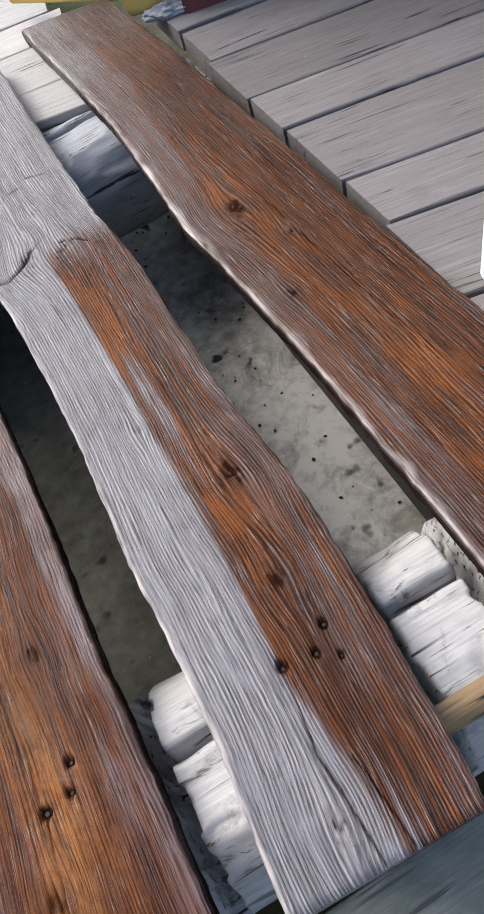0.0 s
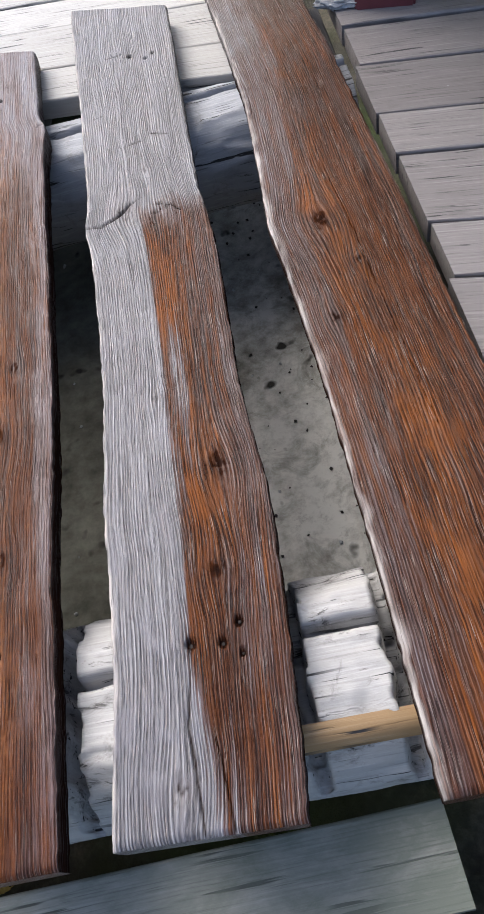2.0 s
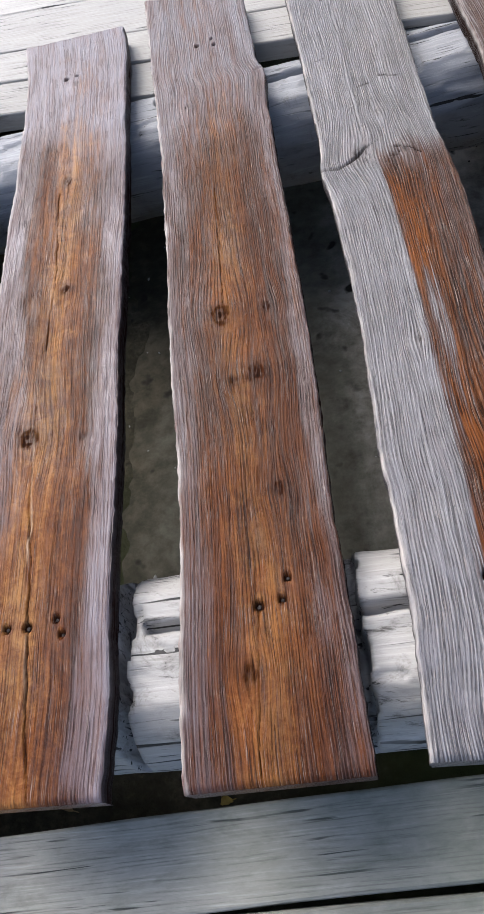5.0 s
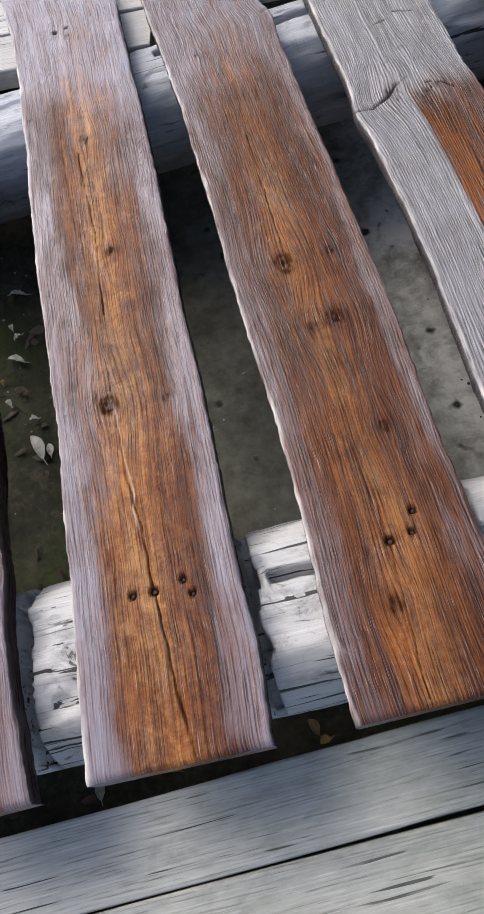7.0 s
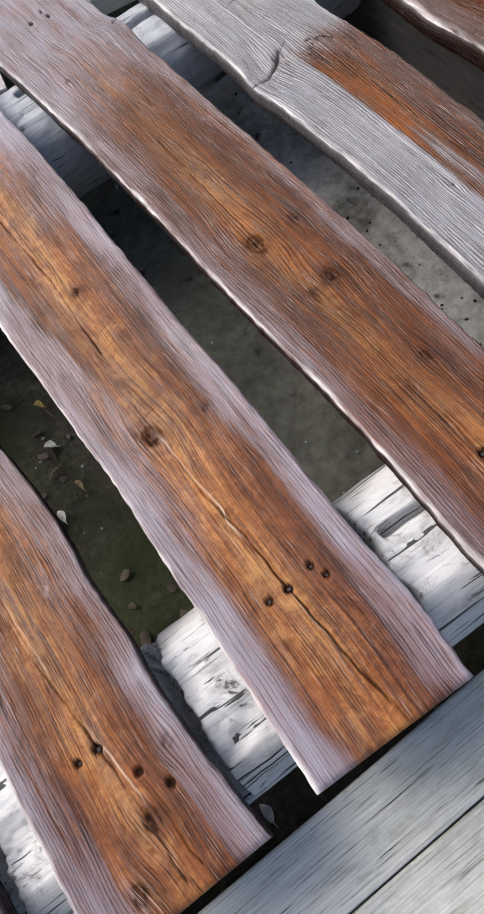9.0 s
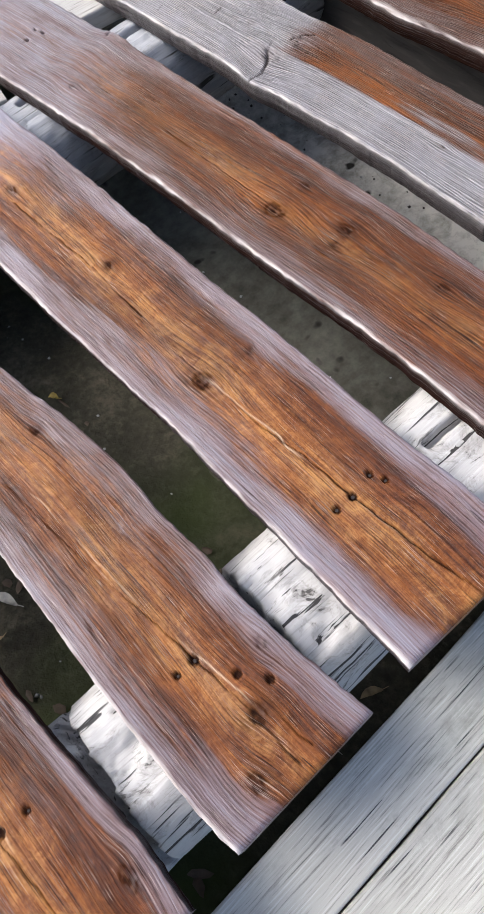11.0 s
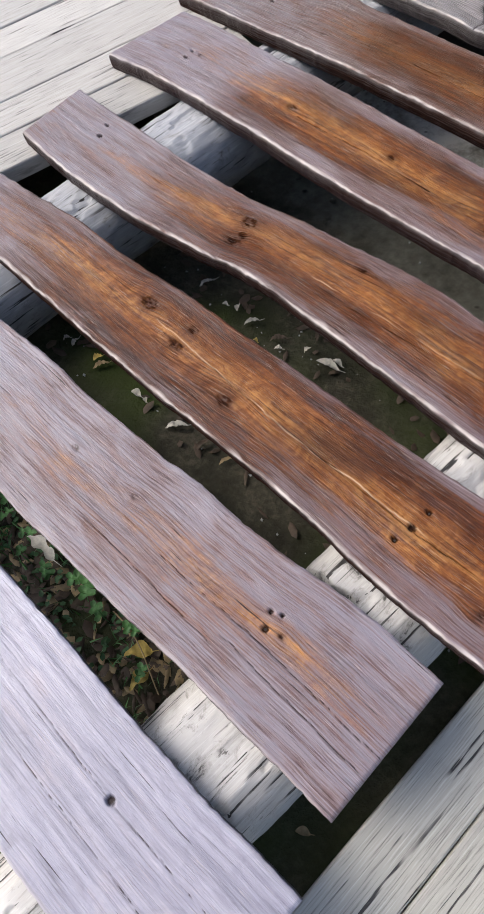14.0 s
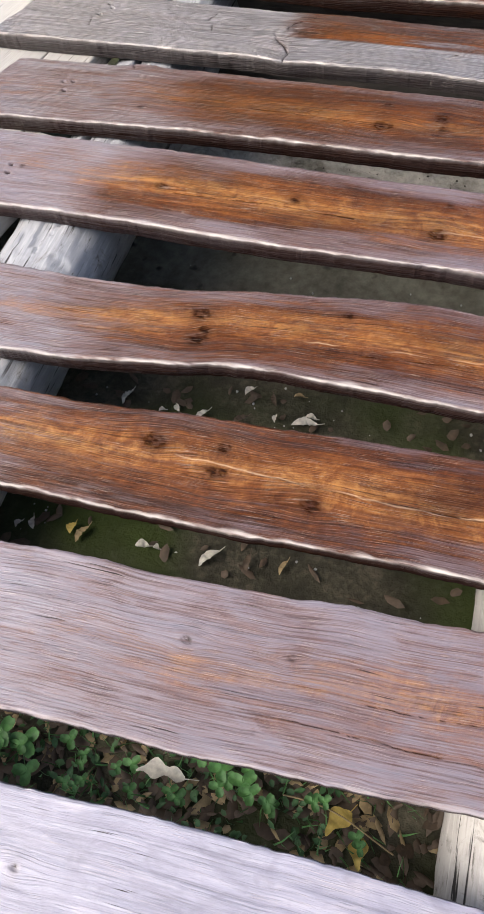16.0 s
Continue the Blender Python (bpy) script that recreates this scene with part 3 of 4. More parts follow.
# ---- the loose planks ----
def plank(stations, end_near, end_far, knots=(), holes=(), cracks=(), resin=(), stain=None, thick=0.05, seed=0, pale_left=1.0, coarse=0.5, label=""):
    """stations: y, left x, right x. knots: x, y, radius. holes: x, y, radius. cracks: polylines (x, y), half-width, depth.
    end_near, end_far: y at the left and the right corner."""
    st = np.array(stations, float)
    nx, ny = 150, 440
    v = np.linspace(0, 1, ny)
    u = np.linspace(0, 1, nx)
    U, Vv = np.meshgrid(u, v)
    y_lo = end_near[0] + (end_near[1] - end_near[0]) * U
    y_hi = end_far[0] + (end_far[1] - end_far[0]) * U
    Y = y_lo + (y_hi - y_lo) * Vv
    # smooth edges through the stations
    fine = np.linspace(st[0, 0] - 0.1, st[-1, 0] + 0.1, 500)
    ker = np.exp(-np.linspace(-2, 2, 21) ** 2)
    ker /= ker.sum()

    def smooth(col):
        c = np.interp(fine, st[:, 0], st[:, col])
        c = np.convolve(np.pad(c, 10, "edge"), ker, "valid")
        return c + 0.0020 * vnoise(fine * 14, fine * 0 + seed + col, seed + col, 3)

    XL, XR = np.interp(Y, fine, smooth(1)), np.interp(Y, fine, smooth(2))
    W = XR - XL
    # chipped arrises: only the outermost few millimetres
    chip_l, chip_r = (0.0018 * vnoise(Y * 70, Y * 0 + seed + q, seed + q, 3) for q in (3, 4))
    X = XL + W * U + chip_l * np.exp(-U * W / 0.004) + chip_r * np.exp(-(1 - U) * W / 0.004)
    cx = np.interp(0.6, fine, (smooth(1) + smooth(2)) / 2)
    # metres from each edge
    dl, dr = W * U, W * (1 - U)
    dn, df = (Y - y_lo), (y_hi - Y)
    edge = np.minimum(dl, dr)
    Z = np.zeros_like(X)
    rim = 0.005
    Z -= np.clip(0.0024 + 0.0030 * vnoise(Y * 48, U * 9, seed + 25, 3), 0.0004, 0.006) * np.clip(1 - edge / rim, 0, 1) ** 2
    Z -= 0.005 * np.clip(1 - np.minimum(dn, df) / 0.008, 0, 1) ** 2
    Z += 0.0012 * vnoise(X * 60, Y * 6, seed + 5, 3) + 0.0018 * vnoise(X * 10, Y * 3, seed + 6, 2)
    # grain coordinates, flowing round the knots
    GU, GV = (U - 0.5) * 0.25 + 0.0035 * vnoise(U * 2, Y * 2.2, seed + 8, 2), Y.copy()
    knot_shade, halo = np.zeros_like(X), np.zeros_like(X)
    for kx, ky, kr in knots:
        ax, ay = X - kx, Y - ky
        d = np.sqrt((ax / kr) ** 2 + (ay / (kr * 1.35)) ** 2)
        g = np.exp(-((ax / (kr * 3.2)) ** 2 + (ay / (kr * 5.5)) ** 2))
        GU = GU - ax * g * 0.5
        d = d * (1 + 0.35 * vnoise(X * 70, Y * 70, seed + 3, 3))
        star = np.clip(1.15 - d, 0, 1) * np.clip(0.25 + 1.6 * vnoise(X * 190, Y * 120, seed + 4, 3), 0, 1)
        ring = np.exp(-((d - 0.85) / 0.14) ** 2) * np.clip(0.1 + 1.2 * vnoise(X * 60, Y * 60, seed + 5, 2), 0, 1)
        knot_shade = np.maximum(knot_shade, np.clip(star * 1.6 + ring * 0.7, 0, 1))
        wing = np.exp(-((ax / (kr * 2.4)) ** 2 + (ay / (kr * 1.3)) ** 2)) * np.clip(0.55 + 0.9 * vnoise(X * 45, Y * 30, seed + 7, 3), 0, 1)
        halo = np.maximum(halo, np.maximum(np.exp(-(d / 1.3) ** 2), wing))
        Z += 0.0012 * np.exp(-(d / 2.2) ** 2) - 0.003 * np.clip(1 - d, 0, 1)
    for hx, hy, hr in holes:
        hr = hr * 0.82
        d = np.sqrt((X - hx) ** 2 + (Y - hy) ** 2) / hr
        Z -= 0.007 * np.clip(1.25 - d, 0, 0.35) / 0.35
        knot_shade = np.maximum(knot_shade, np.clip((1.2 - d) * 3, 0, 1) * 1.0)
    for pts, half, depth in cracks:
        q = np.array(pts, float)
        wx = X + 0.0026 * vnoise(Y * 42, Y * 0 + 2, seed + 13, 4)
        wy = Y + 0.003 * vnoise(X * 60, X * 0 + 3, seed + 16, 3)
        d = np.full_like(X, 9.0)
        for (ax, ay), (bx, by) in zip(q, q[1:]):
            t = np.clip(((wx - ax) * (bx - ax) + (wy - ay) * (by - ay)) / ((bx - ax) ** 2 + (by - ay) ** 2), 0, 1)
            d = np.minimum(d, np.hypot(wx - ax - t * (bx - ax), wy - ay - t * (by - ay)))
        half = half * 0.62 * np.clip(0.75 + 0.9 * vnoise(Y * 16, X * 16 + 9, seed + 15, 2), 0.35, 1.6)
        c = np.exp(-(d / half) ** 2) * np.clip(0.6 + 0.8 * vnoise(Y * 9, X * 9 + 5, seed + 14, 2), 0.3, 1)
        Z -= 0.65 * depth * c
        knot_shade = np.maximum(knot_shade, np.clip(c * 1.5, 0, 1) * 1.0)
    res = np.zeros_like(X)
    for pts, half in resin:
        q = np.array(pts, float)
        q = q[np.argsort(q[:, 1])]
        lx = np.interp(Y, q[:, 1], q[:, 0]) + 0.006 * vnoise(Y * 22, Y * 0 + 2, seed + 17, 3)
        on = ((Y > q[0, 1]) & (Y < q[-1, 1])) * np.clip(0.3 + 1.3 * vnoise(Y * 13, Y * 0 + 5, seed + 18, 2), 0, 1)
        res = np.maximum(res, np.exp(-((X - lx) / (0.6 * half)) ** 2) * on * 0.75)
    S = np.clip(stain(X, Y, U, seed), 0, 1)
    pale = np.clip(1.2 - dl / (0.0075 * max(1, pale_left) * np.clip(0.8 + 0.7 * vnoise(Y * 22, X * 0, seed + 22, 3), 0.15, 2)), 0, 1) * min(1, pale_left) * np.clip(0.62 + 1.0 * vnoise(Y * 26, X * 160, seed + 21, 4), 0, 1)
    pale = np.clip(pale, 0, 1)
    top = np.stack([X - cx, Y, Z], -1)
    # sides and underside
    idx = np.arange(nx * ny).reshape(ny, nx)
    F = np.stack([idx[:-1, :-1], idx[:-1, 1:], idx[1:, 1:], idx[1:, :-1]], -1).reshape(-1, 4)
    loop = np.r_[idx[0, :], idx[1:, -1], idx[-1, -2::-1], idx[-2:0:-1, 0]]
    flat = top.reshape(-1, 3)
    rimv = flat[loop]
    out = np.zeros_like(rimv)
    on_left, on_right = np.isin(loop, idx[:, 0]), np.isin(loop, idx[:, -1])
    out[:, 0] = on_right * 1.0 - on_left * 1.0
    swell = 0.001 + 0.004 * (0.5 + 0.5 * vnoise(rimv[:, 1] * 6, rimv[:, 0] * 3, seed + 30, 3))
    rings, k = [], len(loop)
    for dz, amt in ((-0.004, 0.25), (-0.012, 0.45), (-0.030, 0.3), (-thick, -1.5)):
        r = rimv + out * (swell * amt)[:, None]
        r[:, 2] = rimv[:, 2] * (0.5 if dz > -0.03 else 0.0) + dz
        rings.append(r)
    V = np.concatenate([flat, *rings])
    uv0 = np.stack([GU, GV], -1).reshape(-1, 2)
    uvs = [uv0] + [uv0[loop] + np.array([0.013 * (n + 1), 0]) for n in range(4)]
    att = {"stain": S.ravel(), "pale": pale.ravel(), "knot_shade": knot_shade.ravel(), "halo": halo.ravel(), "resin": res.ravel(), "coarse": np.full(X.size, coarse), "heart": np.clip(1 - np.abs(U - 0.5 - 0.12 * vnoise(Y * 2, Y * 0, seed + 70, 2)) / 0.38 + 0.25 * vnoise(U * 4, Y * 5, seed + 71, 3), 0, 1).ravel()}
    full = {}
    edge_wear = np.clip(0.45 + 1.1 * vnoise(rimv[:, 1] * 11, rimv[:, 0] * 4, seed + 23, 4), 0, 1)
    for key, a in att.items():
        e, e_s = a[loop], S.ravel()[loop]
        # long sides go near black: soaked oil, and shade put into the colour
        full[key] = np.concatenate([a] + [e * (1 if key in ("stain", "coarse", "heart") else f) + (1.6 * on_left * f * min(1, pale_left) * edge_wear if key == "pale" else 0) + (1.3 * (on_left | on_right) * np.maximum(e_s, 0.72) * (1 - f) if key == "knot_shade" else 0) for f in (0.36, 0.06, 0.0, 0.0)])
    n0 = len(flat)
    prev = loop
    faces = F.tolist()
    for n in range(4):
        cur = n0 + n * k + np.arange(k)
        a, b = prev, np.roll(prev, -1)
        c, d = np.roll(cur, -1), cur
        faces += np.stack([a, d, c, b], -1).tolist()
        prev = cur
    left = np.r_[0, np.arange(k - 1, k - ny + 1, -1), nx + ny - 1 + nx - 2] + n0 + 3 * k
    right = np.r_[nx - 1, nx - 1 + np.arange(1, ny)] + n0 + 3 * k
    faces += np.stack([left[:-1], left[1:], right[1:], right[:-1]], -1).tolist()
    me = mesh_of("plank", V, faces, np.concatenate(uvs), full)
    flag = np.ones(len(me.polygons), bool)
    flag[len(F):] = False
    me.polygons.foreach_set("use_smooth", flag)
    ends = np.empty(len(me.edges) * 2, np.int32)
    me.edges.foreach_get("vertices", ends)
    sharp = me.attributes.new("sharp_edge", "BOOLEAN", "EDGE")
    sharp.data.foreach_set("value", np.isin(ends, loop).reshape(-1, 2).all(1))
    ob = empty("plank", Matrix.Translation((cx, 0, TOP)))
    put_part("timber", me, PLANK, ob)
    tagged(ob, label, "plank", "loose planks on the logs")
    for hx, hy, hr in holes:
        bm = bmesh.new()
        bmesh.ops.create_cone(bm, cap_ends=True, segments=10, radius1=hr * 0.42, radius2=hr * 0.32, depth=0.003)
        part("nail", bm, IRON, ob, "rusty nail head sunk in its hole", Matrix.Translation((hx - cx, hy, -0.0078)))
    return ob


def smoothstep(a, b, x):
    t = np.clip((x - a) / (b - a), 0, 1)
    return t * t * (3 - 2 * t)


def stain_full(y0, y1, edge=0.25, level=1.0, mid=0.5, width=0.5, near=None, turn=(0.0, 0.4), least=0.0):
    """Oil strongest along the heart of the plank, fading to the edges and towards y1; near: how much reaches the edges at the near end."""
    near = edge if near is None else near

    def f(X, Y, U, seed):
        w = vnoise(U * 3, Y * 3.5, seed + 50, 3)
        e = near + (edge - near) * smoothstep(turn[0], turn[1], Y + 0.1 * w)
        wd = width * (0.86 + 0.14 * smoothstep(turn[0], turn[1], Y)) if near < edge else width
        across = 1 - (1 - e) * smoothstep(wd * 0.25, wd, np.abs(U - mid) + 0.14 * w)
        return np.maximum(level * across * (1 - smoothstep(y0, y1, Y + 0.08 * w)), least * (1 + 0.5 * w))
    return f


def stain_streak(X, Y, U, seed):
    """A thin reddish wash with one amber streak towards the near end."""
    w = vnoise(U * 3, Y * 3.5, seed + 50, 3)
    heart = np.exp(-((U - 0.56 - 0.10 * (Y - 0.1) + 0.03 * w) / 0.10) ** 2) * (1 - smoothstep(0.1, 0.5, Y)) * smoothstep(-0.35, -0.1, Y)
    return 0.34 + 0.16 * w + 0.19 * heart - 0.1 * smoothstep(0.5, 1.2, Y)


def stain_half(X, Y, U, seed):
    """The right-hand half oiled up to the big knot, the left half bare."""
    w = vnoise(U * 2, Y * 6, seed + 50, 3) + 0.5 * vnoise(U * 9, Y * 14, seed + 52, 2)
    line = np.interp(Y, [-0.25, -0.1, 0.0, 0.25, 0.4, 0.6, 0.85], [0.63, 0.55, 0.46, 0.51, 0.54, 0.48, 0.45])
    return smoothstep(-0.05, 0.08, U - line + 0.03 * w + 0.13 * vnoise(U * 34, Y * 2.2, seed + 51, 3)) * (1 - smoothstep(0.80, 0.95, Y + 0.05 * w)) * (0.62 + 0.38 * np.exp(-((U - line - 0.10) / 0.16) ** 2)) * (1 - 0.25 * smoothstep(-0.1, -0.25, Y)) * 1.05


plank([(-.24, .263, .515), (0, .262, .508), (.17, .260, .502), (.34, .257, .495), (.5, .250, .489), (.64, .240, .485), (.77, .228, .482), (.84, .233, .478), (1.0, .240, .470), (1.2, .244, .464), (1.35, .236, .459), (1.5, .228, .448), (1.85, .208, .425)],
      (-.228, -.225), (1.76, 1.70), knots=[(.325, .743, .016), (.30, .50, .008), (.40, 1.45, .008), (.37, .62, .006)],
      cracks=[([(.40, .25), (.385, .5), (.375, .72), (.36, .9)], .0016, .003)],
      stain=stain_full(0.85, 2.3, 0.44, 1.0, 0.68, 0.55, 0.64, (0.55, 1.0)), pale_left=1.5, seed=1, coarse=0.9, label="brown oiled wavy-edged wooden plank beside the porch floor")
plank([(-.23, -.115, .112), (-.14, -.112, .120), (-.03, -.106, .126), (.1, -.106, .133), (.2, -.110, .137), (.25, -.110, .135), (.3, -.109, .130), (.34, -.107, .126), (.45, -.103, .121), (.6, -.106, .125), (.8, -.114, .124), (.88, -.128, .118), (.93, -.120, .112), (1.0, -.120, .110), (1.3, -.129, .110), (1.4, -.133, .111), (1.85, -.150, .108)],
      (-.221, -.226), (1.80, 1.70), knots=[(.069, .265, .016), (-.04, .90, .020), (.03, .885, .018), (-.03, -.17, .014), (.05, .10, .011), (.01, 1.02, .008), (-.015, .414, .006)],
      holes=[(0, 0, .0085), (.067, .02, .007), (.042, -.005, .007), (.066, -.022, .005), (0, 1.487, .007), (.04, 1.462, .006), (.058, 1.478, .006)],
      cracks=[([(-.125, .880), (-.09, .872), (-.06, .888), (-.03, .918), (-.005, .93)], .0042, .009), ([(.02, .905), (.05, .89), (.07, .87)], .003, .005), ([(-.10, 1.25), (-.075, 1.256)], .002, .003), ([(-.02, 1.12), (.005, 1.126)], .0025, .003), ([(.03, 1.145), (.065, 1.13)], .003, .004), ([(.052, .268), (.088, .262)], .003, .004), ([(-.005, -.22), (-.012, -.1), (0, -.01)], .0018, .005), ([(.03, -.22), (.02, -.12)], .0016, .004), ([(-.06, 1.5), (-.02, 1.505)], .003, .004)],
      stain=stain_half, seed=2, coarse=1.0, label="half-oiled wooden plank, one side brown, the other bare grey")
plank([(-.235, -.424, -.181), (-.145, -.430, -.184), (-.02, -.430, -.186), (.12, -.427, -.192), (.26, -.430, -.192), (.4, -.439, -.192), (.5, -.444, -.194), (.7, -.449, -.200), (.87, -.455, -.206), (1.04, -.463, -.214), (1.18, -.473, -.217), (1.27, -.480, -.212), (1.32, -.484, -.230), (1.36, -.488, -.232), (1.45, -.494, -.238), (1.8, -.520, -.258)],
      (-.234, -.230), (1.74, 1.64), knots=[(-.345, .551, .019), (-.289, .407, .015), (-.33, .40, .008), (-.26, .55, .008), (-.27, .18, .009), (-.33, -.09, .010), (-.40, 1.20, .008)],
      holes=[(-.312, -.001, .009), (-.278, .005, .007), (-.268, .036, .007), (-.372, 1.444, .007), (-.329, 1.432, .006), (-.335, 1.46, .005)],
      cracks=[([(-.312, 0), (-.318, -.1), (-.325, -.22)], .0017, .005), ([(-.235, 1.282), (-.215, 1.29)], .006, .012), ([(-.345, .9), (-.34, .55)], .0014, .003)],
      stain=stain_full(0.88, 1.6, 0.52, 1.0, 0.53, 0.50, 0.52, (-0.1, 0.5), 0.30), seed=3, coarse=0.6, label="wooden plank oiled brown, grey at its notched far end")
plank([(-.24, -.797, -.536), (-.1, -.797, -.532), (.0, -.797, -.536), (.15, -.797, -.538), (.32, -.796, -.538), (.47, -.803, -.542), (.56, -.806, -.543), (.73, -.813, -.545), (.92, -.815, -.543), (1.06, -.816, -.546), (1.2, -.819, -.553), (1.33, -.822, -.556), (1.5, -.833, -.560), (1.7, -.864, -.580)],
      (-.232, -.234), (1.66, 1.64), knots=[(-.681, 1.037, .012), (-.70, .352, .017), (-.66, .70, .009), (-.60, .34, .007), (-.69, 1.42, .008)],
      holes=[(-.701, .013, .008), (-.667, .011, .009), (-.621, .019, .007), (-.61, -.005, .007), (-.72, 1.45, .007), (-.69, 1.455, .006)],
      resin=[([(-.655, -.14), (-.667, -.02), (-.69, .3), (-.70, .6)], .0022)], cracks=[([(-.64, -.23), (-.655, -.14), (-.66, -.06), (-.667, .01), (-.672, .12), (-.685, .2), (-.69, .3), (-.693, .42)], .0024, .010), ([(-.69, .55), (-.685, .75), (-.70, 1.0)], .0018, .004)],
      stain=stain_full(0.9, 1.6, 0.44, 0.95, 0.52, 0.48, 0.36, (0.0, 0.6), 0.28), seed=4, coarse=0.35, label="amber-oiled wooden plank, lilac-grey edges, long drying crack down its middle")
plank([(-.25, -1.137, -.877), (-.16, -1.150, -.890), (-.09, -1.153, -.899), (.01, -1.154, -.905), (.1, -1.155, -.904), (.2, -1.155, -.912), (.34, -1.156, -.908), (.46, -1.157, -.920), (.6, -1.158, -.942), (.75, -1.172, -.966), (.83, -1.194, -.982), (.9, -1.204, -.994), (1.1, -1.235, -1.008), (1.33, -1.248, -1.011), (1.6, -1.240, -1.017)],
      (-.246, -.238), (1.575, 1.60), knots=[(-1.05, .812, .019), (-1.12, .80, .017), (-1.09, .79, .010), (-.98, .50, .008), (-.93, -.06, .008), (-1.0, -.13, .014), (-1.06, -.2, .013)],
      holes=[(-1.054, -.01, .007), (-1.021, -.01, .009), (-.985, -.07, .008), (-.954, -.108, .008), (-1.101, 1.376, .008), (-1.06, 1.395, .006)],
      resin=[([(-.99, -.15), (-1.03, .1), (-1.07, .6)], .002)], cracks=[([(-1.0, -.22), (-1.005, -.12), (-1.02, 0), (-1.05, .2), (-1.08, .45)], .0024, .008), ([(-.97, -.21), (-.99, -.1)], .0018, .005)],
      stain=stain_full(0.8, 1.5, 0.54, 0.90, 0.52, 0.52, 0.40, (-0.15, 0.6), 0.32), seed=5, coarse=0.4, label="oiled brown wooden plank with dark knots and a grey far end")
plank([(-.27, -1.488, -1.230), (-.15, -1.499, -1.230), (-.05, -1.503, -1.240), (.05, -1.503, -1.252), (.15, -1.501, -1.260), (.28, -1.505, -1.268), (.4, -1.513, -1.275), (.5, -1.520, -1.284), (.6, -1.529, -1.292), (.76, -1.537, -1.302), (.93, -1.543, -1.325), (1.16, -1.550, -1.334), (1.4, -1.565, -1.368), (1.65, -1.58, -1.39)],
      (-.268, -.254), (1.60, 1.60), knots=[(-1.38, .797, .018), (-1.42, .66, .014), (-1.36, .66, .011), (-1.44, .47, .014), (-1.27, -.17, .014), (-1.42, -.2, .010)],
      holes=[(-1.419, .003, .007), (-1.379, -.004, .0095), (-1.333, -.006, .007)],
      resin=[([(-1.37, -.1), (-1.39, .2), (-1.40, .4), (-1.40, .75)], .0022)], cracks=[([(-1.36, -.25), (-1.375, -.1), (-1.385, .0), (-1.39, .2), (-1.40, .4), (-1.40, .62)], .0018, .005)],
      stain=stain_full(0.85, 1.8, 0.72, 0.95, 0.55, 0.54, 0.42, (-0.2, 0.5), 0.40), seed=6, coarse=0.35, label="oiled amber-brown wooden plank with a pale resin streak")
plank([(-.26, -1.843, -1.552), (-.1, -1.852, -1.556), (0, -1.860, -1.565), (.13, -1.867, -1.588), (.25, -1.882, -1.600), (.36, -1.890, -1.602), (.45, -1.898, -1.620), (.55, -1.909, -1.626), (.66, -1.912, -1.636), (.85, -1.925, -1.640), (1.03, -1.94, -1.660), (1.6, -1.96, -1.70)],
      (-.248, -.228), (1.55, 1.57), knots=[(-1.738, .61, .007), (-1.719, .43, .006), (-1.70, .02, .006)],
      holes=[(-1.709, .05, .008), (-1.68, .065, .006), (-1.67, .045, .005)],
      cracks=[([(-1.76, -.24), (-1.765, -.1), (-1.775, .1)], .0016, .005), ([(-1.72, -.24), (-1.73, 0), (-1.76, .3)], .0014, .004), ([(-1.80, .1), (-1.82, .5)], .0014, .004)],
      stain=stain_streak, seed=7, coarse=0.3, pale_left=0.4, label="wide greyish purple plank with a faint oiled streak at one end")
plank([(-.30, -2.25, -1.950), (-.2, -2.255, -1.958), (-.1, -2.26, -1.972), (.02, -2.268, -1.980), (.14, -2.278, -1.986), (.28, -2.287, -1.990), (.45, -2.295, -2.000), (.62, -2.30, -2.010), (.82, -2.31, -2.03), (1.6, -2.34, -2.06)],
      (-.30, -.292), (1.52, 1.54), knots=[(-2.13, .75, .007)],
      holes=[(-2.09, .02, .009)],
      cracks=[([(-2.07, -.25), (-2.09, 0), (-2.10, .4)], .0016, .005), ([(-2.15, -.2), (-2.17, .3)], .0014, .004)],
      stain=stain_full(0.2, 0.5, 0.5, 0.06, 0.5, 0.4), seed=8, coarse=0.12, pale_left=0.4, label="bare bluish grey weathered wooden plank with fine cracks")


# ---- house corner at the end of the porch ----
house = empty("house", pose(0.455, 1.565, 0, 0, 0, -20))
tagged(house, "yellow painted house wall with a dark red corner board", "house", kind="structure")


def box_part(name, x0, x1, y0, y1, z0, z1, material, parent, label="", bevel=0.006):
    bm = bmesh.new()
    bmesh.ops.create_cube(bm, size=1)
    bmesh.ops.scale(bm, vec=(x1 - x0, y1 - y0, z1 - z0), verts=bm.verts)
    bmesh.ops.bevel(bm, geom=list(bm.edges), offset=bevel, segments=2, affect="EDGES")
    return part(name, bm, material, parent, label, Matrix.Translation(((x0 + x1) / 2, (y0 + y1) / 2, (z0 + z1) / 2)))


